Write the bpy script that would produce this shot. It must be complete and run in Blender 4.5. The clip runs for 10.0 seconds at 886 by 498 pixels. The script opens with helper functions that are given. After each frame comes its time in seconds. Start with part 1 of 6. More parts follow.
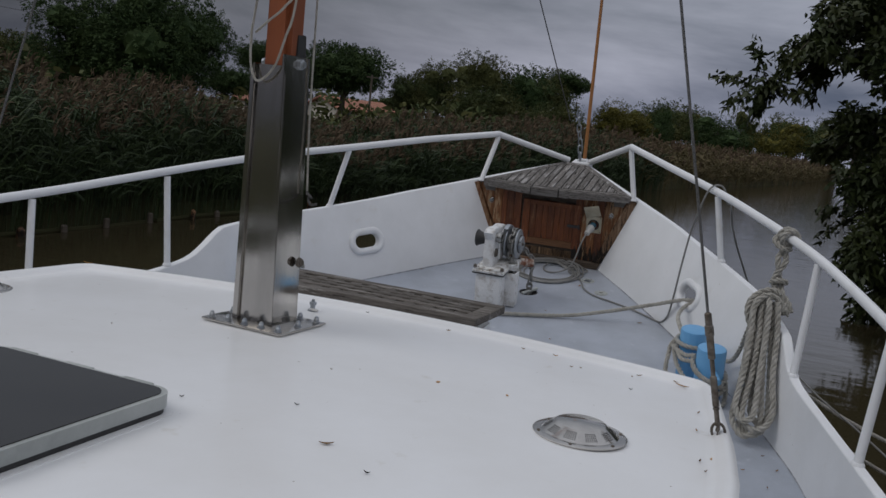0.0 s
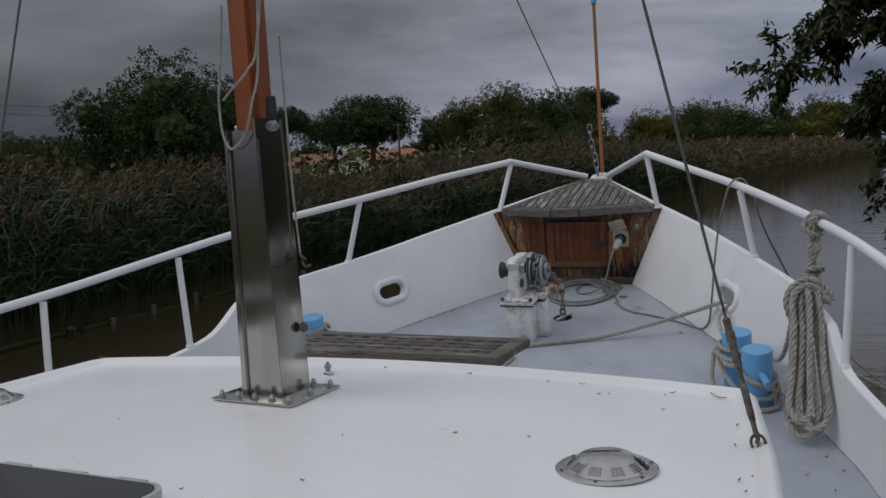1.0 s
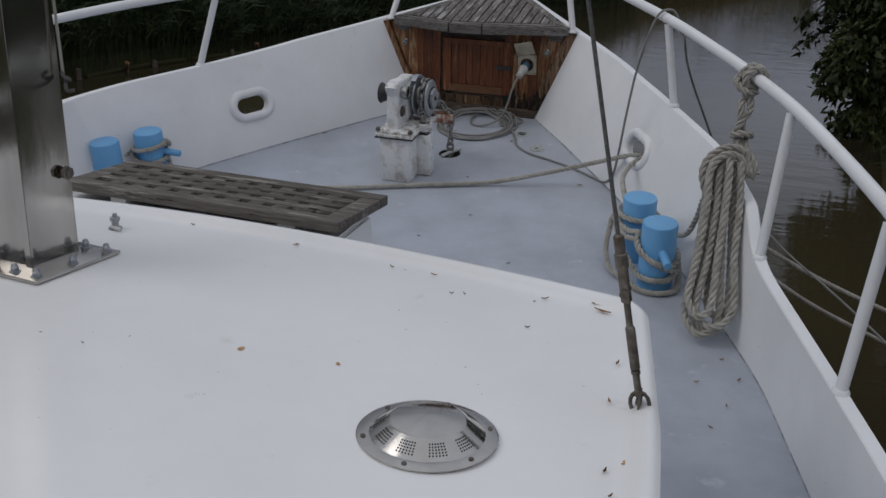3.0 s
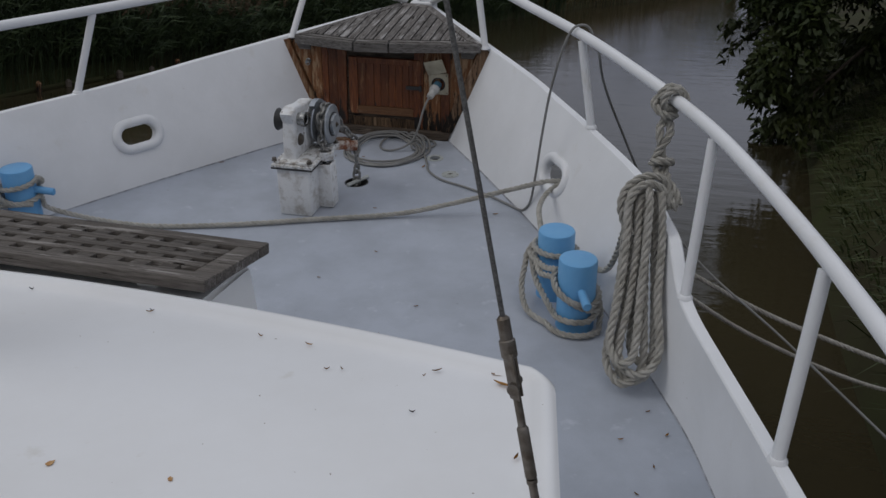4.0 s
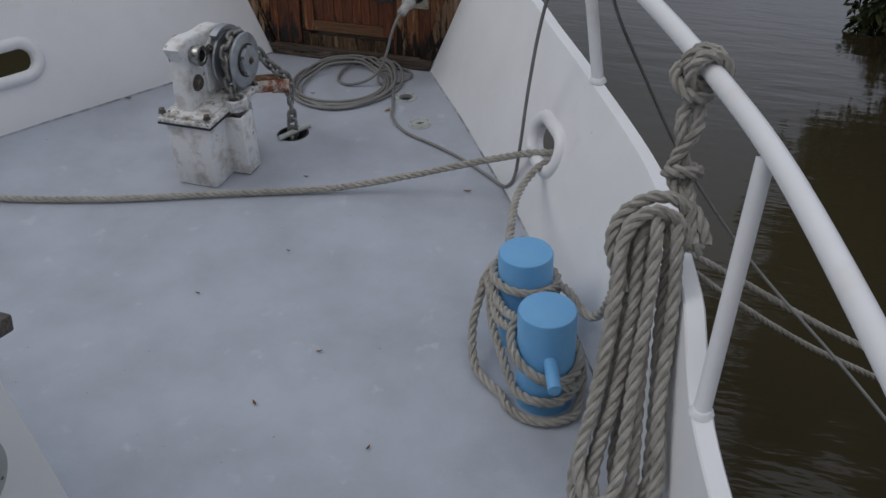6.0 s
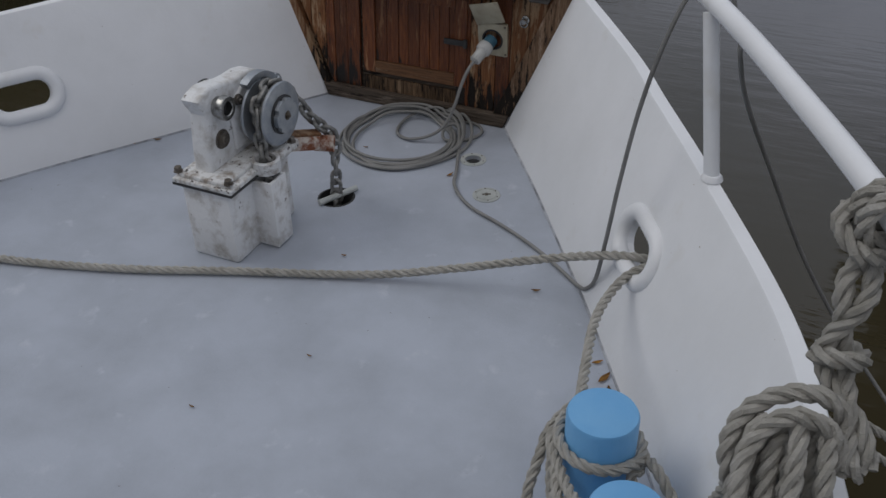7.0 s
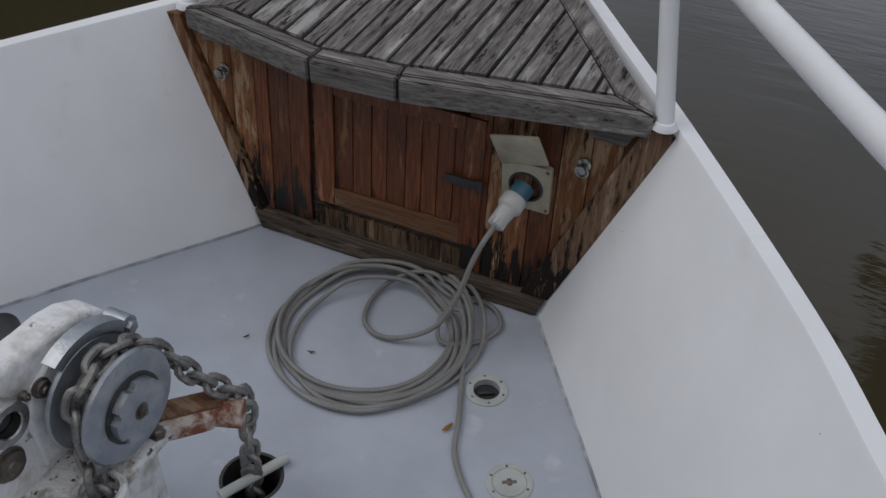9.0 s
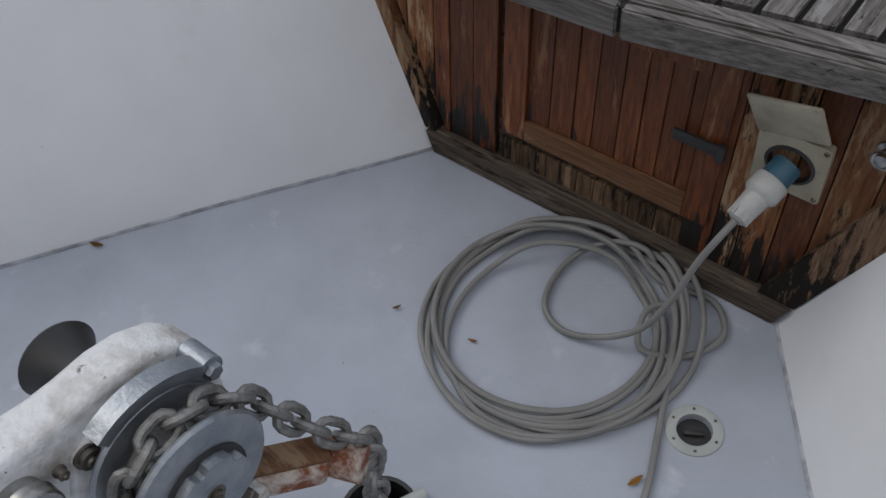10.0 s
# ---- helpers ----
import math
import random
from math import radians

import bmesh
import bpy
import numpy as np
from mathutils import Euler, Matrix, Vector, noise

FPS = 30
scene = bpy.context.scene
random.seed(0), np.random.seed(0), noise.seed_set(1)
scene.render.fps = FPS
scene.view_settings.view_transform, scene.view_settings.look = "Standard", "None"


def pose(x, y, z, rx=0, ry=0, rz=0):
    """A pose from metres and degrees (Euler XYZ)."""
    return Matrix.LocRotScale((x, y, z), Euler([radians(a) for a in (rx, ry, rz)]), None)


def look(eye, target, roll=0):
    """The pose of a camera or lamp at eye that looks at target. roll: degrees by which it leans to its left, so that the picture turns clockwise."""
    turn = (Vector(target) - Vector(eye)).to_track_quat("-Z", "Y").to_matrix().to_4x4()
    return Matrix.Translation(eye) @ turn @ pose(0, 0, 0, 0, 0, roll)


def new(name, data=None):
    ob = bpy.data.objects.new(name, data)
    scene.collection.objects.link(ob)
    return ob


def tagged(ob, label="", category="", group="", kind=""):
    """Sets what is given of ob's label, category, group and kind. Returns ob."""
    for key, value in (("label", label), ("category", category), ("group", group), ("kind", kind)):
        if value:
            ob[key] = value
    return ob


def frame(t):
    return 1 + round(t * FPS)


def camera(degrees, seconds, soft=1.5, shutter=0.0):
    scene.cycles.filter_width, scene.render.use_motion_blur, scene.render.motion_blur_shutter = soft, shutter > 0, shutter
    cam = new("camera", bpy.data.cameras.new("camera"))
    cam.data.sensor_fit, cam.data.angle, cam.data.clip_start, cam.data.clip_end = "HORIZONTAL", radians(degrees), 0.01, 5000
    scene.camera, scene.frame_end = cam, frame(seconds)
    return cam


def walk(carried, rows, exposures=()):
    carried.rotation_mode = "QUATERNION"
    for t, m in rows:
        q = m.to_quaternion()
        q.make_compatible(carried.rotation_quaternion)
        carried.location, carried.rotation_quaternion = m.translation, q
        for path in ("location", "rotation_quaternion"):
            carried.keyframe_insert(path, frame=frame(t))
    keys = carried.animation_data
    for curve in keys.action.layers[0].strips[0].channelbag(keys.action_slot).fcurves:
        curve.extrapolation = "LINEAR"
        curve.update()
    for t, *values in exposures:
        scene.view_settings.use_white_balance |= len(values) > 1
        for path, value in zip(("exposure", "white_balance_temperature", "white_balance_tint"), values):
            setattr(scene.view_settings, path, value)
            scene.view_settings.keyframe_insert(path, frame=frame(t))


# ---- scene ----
cam = camera(50.8, 10.0)
# the boat's deck rises towards the bow; its frame has z square to the foredeck, y to the bow, x to starboard
BOAT = pose(0, 0, 0, 11, 0, 0)
PATH = [
    (0, (1.362, -5.77, 1.97), (0.712, -3.982, 1.353), 2.6),
    (0.5, (1.398, -5.67, 1.952), (0.672, -3.923, 1.301), -1.8),
    (1, (1.471, -5.586, 1.937), (0.714, -3.815, 1.401), -7.1),
    (1.5, (1.384, -5.434, 1.886), (0.712, -3.643, 1.302), -1.6),
    (2, (1.354, -5.247, 1.853), (0.733, -3.471, 1.175), -1.7),
    (2.2, (1.385, -5.159, 1.842), (0.772, -3.388, 1.141), -2.9),
    (3.3, (1.413, -4.647, 1.81), (0.862, -3.001, 0.816), -0.3),
    (3.5, (1.379, -4.576, 1.796), (0.842, -2.903, 0.841), -1.2),
    (4, (1.441, -4.397, 1.765), (0.999, -2.685, 0.831), -0.7),
    (4.5, (1.483, -4.147, 1.693), (1.051, -2.452, 0.723), -0.8),
    (5, (1.478, -3.802, 1.631), (1.125, -2.242, 0.431), 1.9),
    (5.5, (1.469, -3.496, 1.588), (1.053, -1.956, 0.381), -0.7),
    (6, (1.519, -3.161, 1.563), (0.964, -1.633, 0.397), -2.1),
    (6.2, (1.498, -3.046, 1.56), (0.861, -1.539, 0.409), -3.5),
    (7.3, (1.264, -2.394, 1.413), (0.539, -0.922, 0.269), -0.8),
    (7.5, (1.208, -2.232, 1.385), (0.472, -0.793, 0.207), -1.0),
    (7.8, (1.205, -2.036, 1.436), (0.367, -0.628, 0.289), -2.1),
    (8, (1.173, -1.907, 1.457), (0.248, -0.494, 0.384), -3.7),
    (8.5, (0.966, -1.634, 1.385), (0.087, -0.221, 0.275), -2.2),
    (9, (0.759, -1.378, 1.337), (0.111, 0.031, 0.074), 1.2),
    (9.5, (0.596, -1.095, 1.275), (-0.219, 0.073, -0.13), -2.2),
    (10, (0.52, -0.923, 1.225), (-0.354, 0.012, -0.312), -6.2),
]
walk(cam, [(t, BOAT @ look(eye, target, roll)) for t, eye, target, roll in PATH],
     exposures=[(0, -0.05), (2, 0.0), (3.5, -0.12), (5, -0.14), (6.2, 0.0), (7.5, 0.0), (8, 0.0), (9, 0.1), (10, 0.26)])

# ---- world and sun: a dark overcast evening ----
world = bpy.data.worlds.new("world")
scene.world = world
world.use_nodes = True
wt = world.node_tree
wt.nodes.clear()


def wnode(kind, **kw):
    n = wt.nodes.new(kind)
    for k, v in kw.items():
        n.inputs[k].default_value = v
    return n


w_out = wnode("ShaderNodeOutputWorld")
w_bg = wnode("ShaderNodeBackground", Strength=1.0)
w_sky = wnode("ShaderNodeTexSky")
w_sky.sky_type, w_sky.sun_disc, w_sky.sun_elevation, w_sky.sun_rotation = "NISHITA", False, radians(50), radians(160)
w_sky.air_density, w_sky.dust_density = 2.0, 6.0
w_dim = wt.nodes.new("ShaderNodeVectorMath")
w_dim.operation = "SCALE"
w_dim.inputs["Scale"].default_value = 0.012
w_co = wnode("ShaderNodeTexCoord")
w_sep = wnode("ShaderNodeSeparateXYZ")
w_up = wnode("ShaderNodeMapRange")
w_up.interpolation_type = "SMOOTHSTEP"
w_up.inputs["From Min"].default_value, w_up.inputs["From Max"].default_value = 0.0, 0.9
w_map = wnode("ShaderNodeMapping")
w_map.inputs["Scale"].default_value = (1.7, 1.7, 6.5)
w_noise = wnode("ShaderNodeTexNoise", Scale=1.5, Detail=8.0, Roughness=0.55, Distortion=0.25)
w_ramp = wnode("ShaderNodeValToRGB")
w_ramp.color_ramp.elements[0].position, w_ramp.color_ramp.elements[0].color = 0.33, (0.056, 0.072, 0.116, 1)
w_ramp.color_ramp.elements[1].position, w_ramp.color_ramp.elements[1].color = 0.68, (0.37, 0.385, 0.475, 1)
w_mix = wnode("ShaderNodeMix")
w_mix.data_type = "RGBA"
w_mix.inputs["B"].default_value = (0.53, 0.555, 0.615, 1)
w_add = wt.nodes.new("ShaderNodeVectorMath")
w_add.operation = "ADD"
w_bank = wnode("ShaderNodeMapRange")
w_bank.interpolation_type = "SMOOTHSTEP"
w_bank.inputs["From Min"].default_value, w_bank.inputs["From Max"].default_value = -0.75, 0.15
w_bank.inputs["To Min"].default_value, w_bank.inputs["To Max"].default_value = 0.30, 1.0
w_low = wnode("ShaderNodeMapRange")
w_low.interpolation_type = "SMOOTHSTEP"
w_low.inputs["From Min"].default_value, w_low.inputs["From Max"].default_value = 0.03, 0.30
w_low.inputs["To Min"].default_value, w_low.inputs["To Max"].default_value = 1.38, 0.78
w_both = wt.nodes.new("ShaderNodeMath")
w_both.operation = "MULTIPLY"
w_dark = wt.nodes.new("ShaderNodeVectorMath")
w_dark.operation = "SCALE"
L = wt.links.new
L(w_co.outputs["Generated"], w_sep.inputs[0])
L(w_sep.outputs["Z"], w_up.inputs["Value"])
L(w_co.outputs["Generated"], w_map.inputs["Vector"])
L(w_map.outputs[0], w_noise.inputs["Vector"])
L(w_noise.outputs["Fac"], w_ramp.inputs["Fac"])
L(w_up.outputs["Result"], w_mix.inputs["Factor"])
L(w_sep.outputs["X"], w_bank.inputs["Value"])
L(w_sep.outputs["Z"], w_low.inputs["Value"])
L(w_bank.outputs["Result"], w_both.inputs[0])
L(w_low.outputs["Result"], w_both.inputs[1])
L(w_both.outputs[0], w_dark.inputs["Scale"])
L(w_ramp.outputs["Color"], w_dark.inputs[0])
L(w_dark.outputs[0], w_mix.inputs["A"])
L(w_sky.outputs["Color"], w_dim.inputs[0])
L(w_mix.outputs["Result"], w_add.inputs[0])
L(w_dim.outputs[0], w_add.inputs[1])
L(w_add.outputs[0], w_bg.inputs["Color"])
L(w_bg.outputs[0], w_out.inputs["Surface"])

sun_data = bpy.data.lights.new("sun", "SUN")
sun_data.energy, sun_data.angle, sun_data.color = 0.62, radians(35), (1.0, 0.965, 0.92)
sun = new("sun", sun_data)
sun.matrix_world = look((-9.5, -4.0, 9.5), (0, 0, 0))

# ---- materials ----


def material(name, color, rough=0.5, metal=0.0, second=None, scale=8.0, stretch=(1, 1, 1), low=0.35, high=0.65, bump=0.0, bump_scale=60.0,
             spots=None, spot_scale=30.0, spot_at=0.68, spot_soft=0.05, vary=0.0, spec=0.5, coat=0.0, detail=6.0, rough2=None, specks=None, speck_scale=90.0, speck_at=0.74):
    """Noise-mixed base colour, sharper spots of dirt or wear, fine relief and a change from piece to piece."""
    m = bpy.data.materials.new(name)
    m.use_nodes = True
    t = m.node_tree
    n, link = t.nodes, t.links.new
    b = n["Principled BSDF"]
    b.inputs["Roughness"].default_value, b.inputs["Metallic"].default_value = rough, metal
    b.inputs["Specular IOR Level"].default_value, b.inputs["Coat Weight"].default_value = spec, coat
    b.inputs["Base Color"].default_value = (*color, 1)
    co = n.new("ShaderNodeTexCoord")
    mp = n.new("ShaderNodeMapping")
    mp.inputs["Scale"].default_value = stretch
    link(co.outputs["Object"], mp.inputs["Vector"])
    info = n.new("ShaderNodeObjectInfo")
    if vary:
        off = n.new("ShaderNodeVectorMath")
        off.operation = "SCALE"
        link(info.outputs["Random"], off.inputs[0])
        off.inputs["Scale"].default_value = 17.0
        link(off.outputs[0], mp.inputs["Location"])
    last = None

    def noise_tex(s, d=detail, r=0.6):
        k = n.new("ShaderNodeTexNoise")
        k.inputs["Scale"].default_value, k.inputs["Detail"].default_value, k.inputs["Roughness"].default_value = s, d, r
        link(mp.outputs[0], k.inputs["Vector"])
        return k.outputs["Fac"]

    def spread(fac, a, c):
        r = n.new("ShaderNodeMapRange")
        r.inputs["From Min"].default_value, r.inputs["From Max"].default_value = a, c
        link(fac, r.inputs["Value"])
        return r.outputs["Result"]

    def mix(fac, a, c):
        x = n.new("ShaderNodeMix")
        x.data_type = "RGBA"
        link(fac, x.inputs["Factor"])
        for key, v in (("A", a), ("B", c)):
            if isinstance(v, tuple):
                x.inputs[key].default_value = (*v, 1)
            else:
                link(v, x.inputs[key])
        return x.outputs["Result"]

    if second:
        f = spread(noise_tex(scale), low, high)
        last = mix(f, color, second)
        if rough2 is not None:
            rr = n.new("ShaderNodeMapRange")
            rr.inputs["To Min"].default_value, rr.inputs["To Max"].default_value = rough, rough2
            link(f, rr.inputs["Value"])
            link(rr.outputs["Result"], b.inputs["Roughness"])
    if spots:
        f = spread(noise_tex(spot_scale, 4.0), spot_at, spot_at + spot_soft)
        last = mix(f, last or color, spots)
    if specks:
        f = spread(noise_tex(speck_scale, 2.0), speck_at, speck_at + 0.02)
        last = mix(f, last or color, specks)
    if vary:
        h = n.new("ShaderNodeHueSaturation")
        r = n.new("ShaderNodeMapRange")
        r.inputs["To Min"].default_value, r.inputs["To Max"].default_value = 1 - vary, 1 + vary
        link(info.outputs["Random"], r.inputs["Value"])
        link(r.outputs["Result"], h.inputs["Value"])
        if last:
            link(last, h.inputs["Color"])
        else:
            h.inputs["Color"].default_value = (*color, 1)
        last = h.outputs["Color"]
    if last:
        link(last, b.inputs["Base Color"])
    if bump:
        bp = n.new("ShaderNodeBump")
        bp.inputs["Strength"].default_value, bp.inputs["Distance"].default_value = bump, 0.01
        link(noise_tex(bump_scale, 5.0), bp.inputs["Height"])
        link(bp.outputs[0], b.inputs["Normal"])
    return m


WHITE = material("white_gloss_paint", (0.80, 0.80, 0.79), 0.32, second=(0.74, 0.74, 0.73), scale=3.0, bump=0.06, bump_scale=14, spots=(0.55, 0.5, 0.42), spot_scale=45, spot_at=0.76)
ROOF = material("white_roof_paint", (0.81, 0.82, 0.835), 0.2, second=(0.765, 0.77, 0.775), scale=2.2, bump=0.05, bump_scale=9, spots=(0.62, 0.6, 0.55), spot_scale=9, spot_at=0.66, spot_soft=0.2, specks=(0.2, 0.16, 0.12), speck_scale=55, speck_at=0.765)
BULWARK = material("white_bulwark_paint", (0.785, 0.80, 0.825), 0.4, second=(0.73, 0.745, 0.765), scale=4.0, bump=0.1, bump_scale=18, spots=(0.66, 0.65, 0.62), spot_scale=7, spot_at=0.62, spot_soft=0.25, specks=(0.3, 0.25, 0.2), speck_scale=60, speck_at=0.775)
DECK = material("grey_deck_paint", (0.385, 0.42, 0.485), 0.42, second=(0.305, 0.332, 0.38), scale=4.2, low=0.38, high=0.74, bump=0.12, bump_scale=120, spots=(0.435, 0.468, 0.525), spot_scale=11, spot_at=0.62, spot_soft=0.10, specks=(0.16, 0.15, 0.14), speck_scale=52, speck_at=0.755)
WORN_WHITE = material("worn_white_cast_paint", (0.74, 0.75, 0.76), 0.42, second=(0.36, 0.33, 0.29), scale=21, low=0.48, high=0.76, bump=0.5, bump_scale=60, spots=(0.085, 0.058, 0.042), spot_scale=26, spot_at=0.675, spot_soft=0.06, specks=(0.13, 0.075, 0.04), speck_scale=80, speck_at=0.73)
CHIPPED = material("chipped_white_edge_paint", (0.70, 0.71, 0.71), 0.45, second=(0.30, 0.26, 0.22), scale=38, low=0.46, high=0.66, bump=0.7, bump_scale=80, spots=(0.045, 0.032, 0.026), spot_scale=48, spot_at=0.60, spot_soft=0.05)
RUST = material("rusty_iron", (0.22, 0.075, 0.035), 0.85, second=(0.58, 0.52, 0.46), scale=24, low=0.45, high=0.58, bump=0.6, bump_scale=90)
RUST_STAIN = material("rust_stain", (0.40, 0.19, 0.06), 0.8, second=(0.55, 0.36, 0.18), scale=60, bump=0.3)
BLUE = material("blue_bollard_paint", (0.125, 0.36, 0.66), 0.42, second=(0.16, 0.40, 0.68), scale=9, bump=0.2, bump_scale=40, spots=(0.22, 0.25, 0.25), spot_scale=24, spot_at=0.74)
ROPE = material("grey_rope", (0.56, 0.545, 0.505), 0.95, second=(0.40, 0.385, 0.345), scale=22, bump=0.8, bump_scale=420, spec=0.15)
DARK_ROPE = material("grey_black_rope", (0.10, 0.10, 0.10), 0.95, second=(0.17, 0.165, 0.16), scale=40, bump=0.6, bump_scale=300, spec=0.15)
CABLE = material("grey_rubber_cable", (0.215, 0.215, 0.21), 0.5, second=(0.165, 0.165, 0.16), scale=12, bump=0.08, bump_scale=60, spots=(0.5, 0.5, 0.5), spot_scale=16, spot_at=0.72)
WIRE = material("dull_wire_rope", (0.17, 0.17, 0.17), 0.55, 0.7, second=(0.08, 0.08, 0.08), scale=220, bump=0.5, bump_scale=500)
STEEL = material("brushed_stainless", (0.62, 0.595, 0.56), 0.09, 1.0, second=(0.46, 0.44, 0.42), scale=5, stretch=(1, 1, 0.25), bump=0.10, bump_scale=7, rough2=0.18)
DARK_STEEL = material("tarnished_steel", (0.22, 0.20, 0.18), 0.5, 0.9, second=(0.12, 0.10, 0.08), scale=40, bump=0.2)
GALV = material("galvanised_steel", (0.42, 0.44, 0.46), 0.42, 0.85, second=(0.30, 0.33, 0.37), scale=28, bump=0.25, bump_scale=60)
GALV_CHAIN = material("galvanised_chain", (0.32, 0.32, 0.31), 0.5, 0.75, second=(0.19, 0.185, 0.175), scale=60, bump=0.35, bump_scale=120)
BLACK = material("black_rubber", (0.02, 0.02, 0.021), 0.5, second=(0.035, 0.035, 0.035), scale=20)
CAULK = material("black_caulk", (0.004, 0.004, 0.004), 0.8, second=(0.009, 0.009, 0.009), scale=60)
ACRYLIC = material("dark_smoked_acrylic", (0.012, 0.011, 0.012), 0.16, second=(0.02, 0.019, 0.019), scale=3, bump=0.03, bump_scale=6)
FRAME_GREY = material("pale_grey_frame", (0.42, 0.44, 0.43), 0.4, second=(0.31, 0.33, 0.32), scale=9, bump=0.05)








MAST_WOOD = material("red_varnished_mast", (0.26, 0.078, 0.032), 0.38, second=(0.18, 0.055, 0.024), scale=9, stretch=(1, 1, 0.12), bump=0.1, bump_scale=30)
POLE_WOOD = material("varnished_pole", (0.42, 0.185, 0.06), 0.4, second=(0.30, 0.13, 0.045), scale=14, stretch=(1, 1, 0.15))
PLUG = material("off_white_plug_plastic", (0.46, 0.465, 0.46), 0.4, second=(0.38, 0.38, 0.365), scale=30, bump=0.05, spots=(0.2, 0.17, 0.12), spot_scale=50, spot_at=0.72)
FLAP = material("dirty_cream_plastic", (0.42, 0.39, 0.30), 0.5, second=(0.30, 0.27, 0.20), scale=20, bump=0.1, spots=(0.12, 0.1, 0.07), spot_scale=40, spot_at=0.7)
TEAL = material("blue_socket_plastic", (0.025, 0.085, 0.13), 0.4, second=(0.035, 0.115, 0.17), scale=30)
CHROME = material("chrome", (0.48, 0.48, 0.465), 0.26, 1.0, second=(0.26, 0.255, 0.24), scale=60)
DRY_LEAF = material("dry_yellow_leaf", (0.42, 0.22, 0.035), 0.7, second=(0.20, 0.10, 0.03), scale=40, vary=0.4)
LEAF = material("dark_green_leaves", (0.022, 0.036, 0.010), 0.55, second=(0.042, 0.052, 0.014), scale=1.3, vary=0.1, spec=0.35)
PINE = material("pine_needles", (0.022, 0.044, 0.014), 0.8, second=(0.044, 0.070, 0.022), scale=0.8, spec=0.2)
SCRUB = material("mixed_scrub_leaves", (0.034, 0.050, 0.016), 0.8, second=(0.080, 0.080, 0.026), scale=0.35, spec=0.2)
YELLOW_SCRUB = material("yellowing_leaves", (0.13, 0.115, 0.022), 0.8, second=(0.045, 0.05, 0.014), scale=0.9, spec=0.2)
REED = material("green_reed_blades", (0.013, 0.026, 0.009), 0.6, second=(0.055, 0.083, 0.032), scale=3.0, spec=0.3)
FAR_REED = material("olive_brown_far_reeds", (0.085, 0.075, 0.035), 0.8, second=(0.15, 0.12, 0.07), scale=0.6, spec=0.15)
PLUME = material("brown_reed_plumes", (0.15, 0.11, 0.075), 0.9, second=(0.085, 0.064, 0.044), scale=1.2, spec=0.1)
BARK = material("grey_bark", (0.075, 0.062, 0.05), 0.9, second=(0.12, 0.105, 0.09), scale=7, stretch=(1, 1, 0.3), bump=0.8, bump_scale=14, spec=0.2)
EARTH = material("dark_bank_earth", (0.035, 0.03, 0.018), 0.95, second=(0.04, 0.045, 0.018), scale=0.5, bump=0.6, bump_scale=5, spec=0.1)
PLASTER = material("pale_plaster", (0.62, 0.58, 0.52), 0.9, second=(0.52, 0.48, 0.42), scale=1.2)
TILE = material("terracotta_tiles", (0.33, 0.15, 0.10), 0.9, second=(0.24, 0.12, 0.085), scale=2.5, vary=0.15)
HULL = material("white_hull_paint", (0.74, 0.74, 0.73), 0.35, second=(0.68, 0.68, 0.67), scale=2.0)

SEAM = material("dirty_seam", (0.20, 0.21, 0.23), 0.8, second=(0.42, 0.44, 0.48), scale=16, low=0.4, high=0.6, bump=0.5, bump_scale=40)


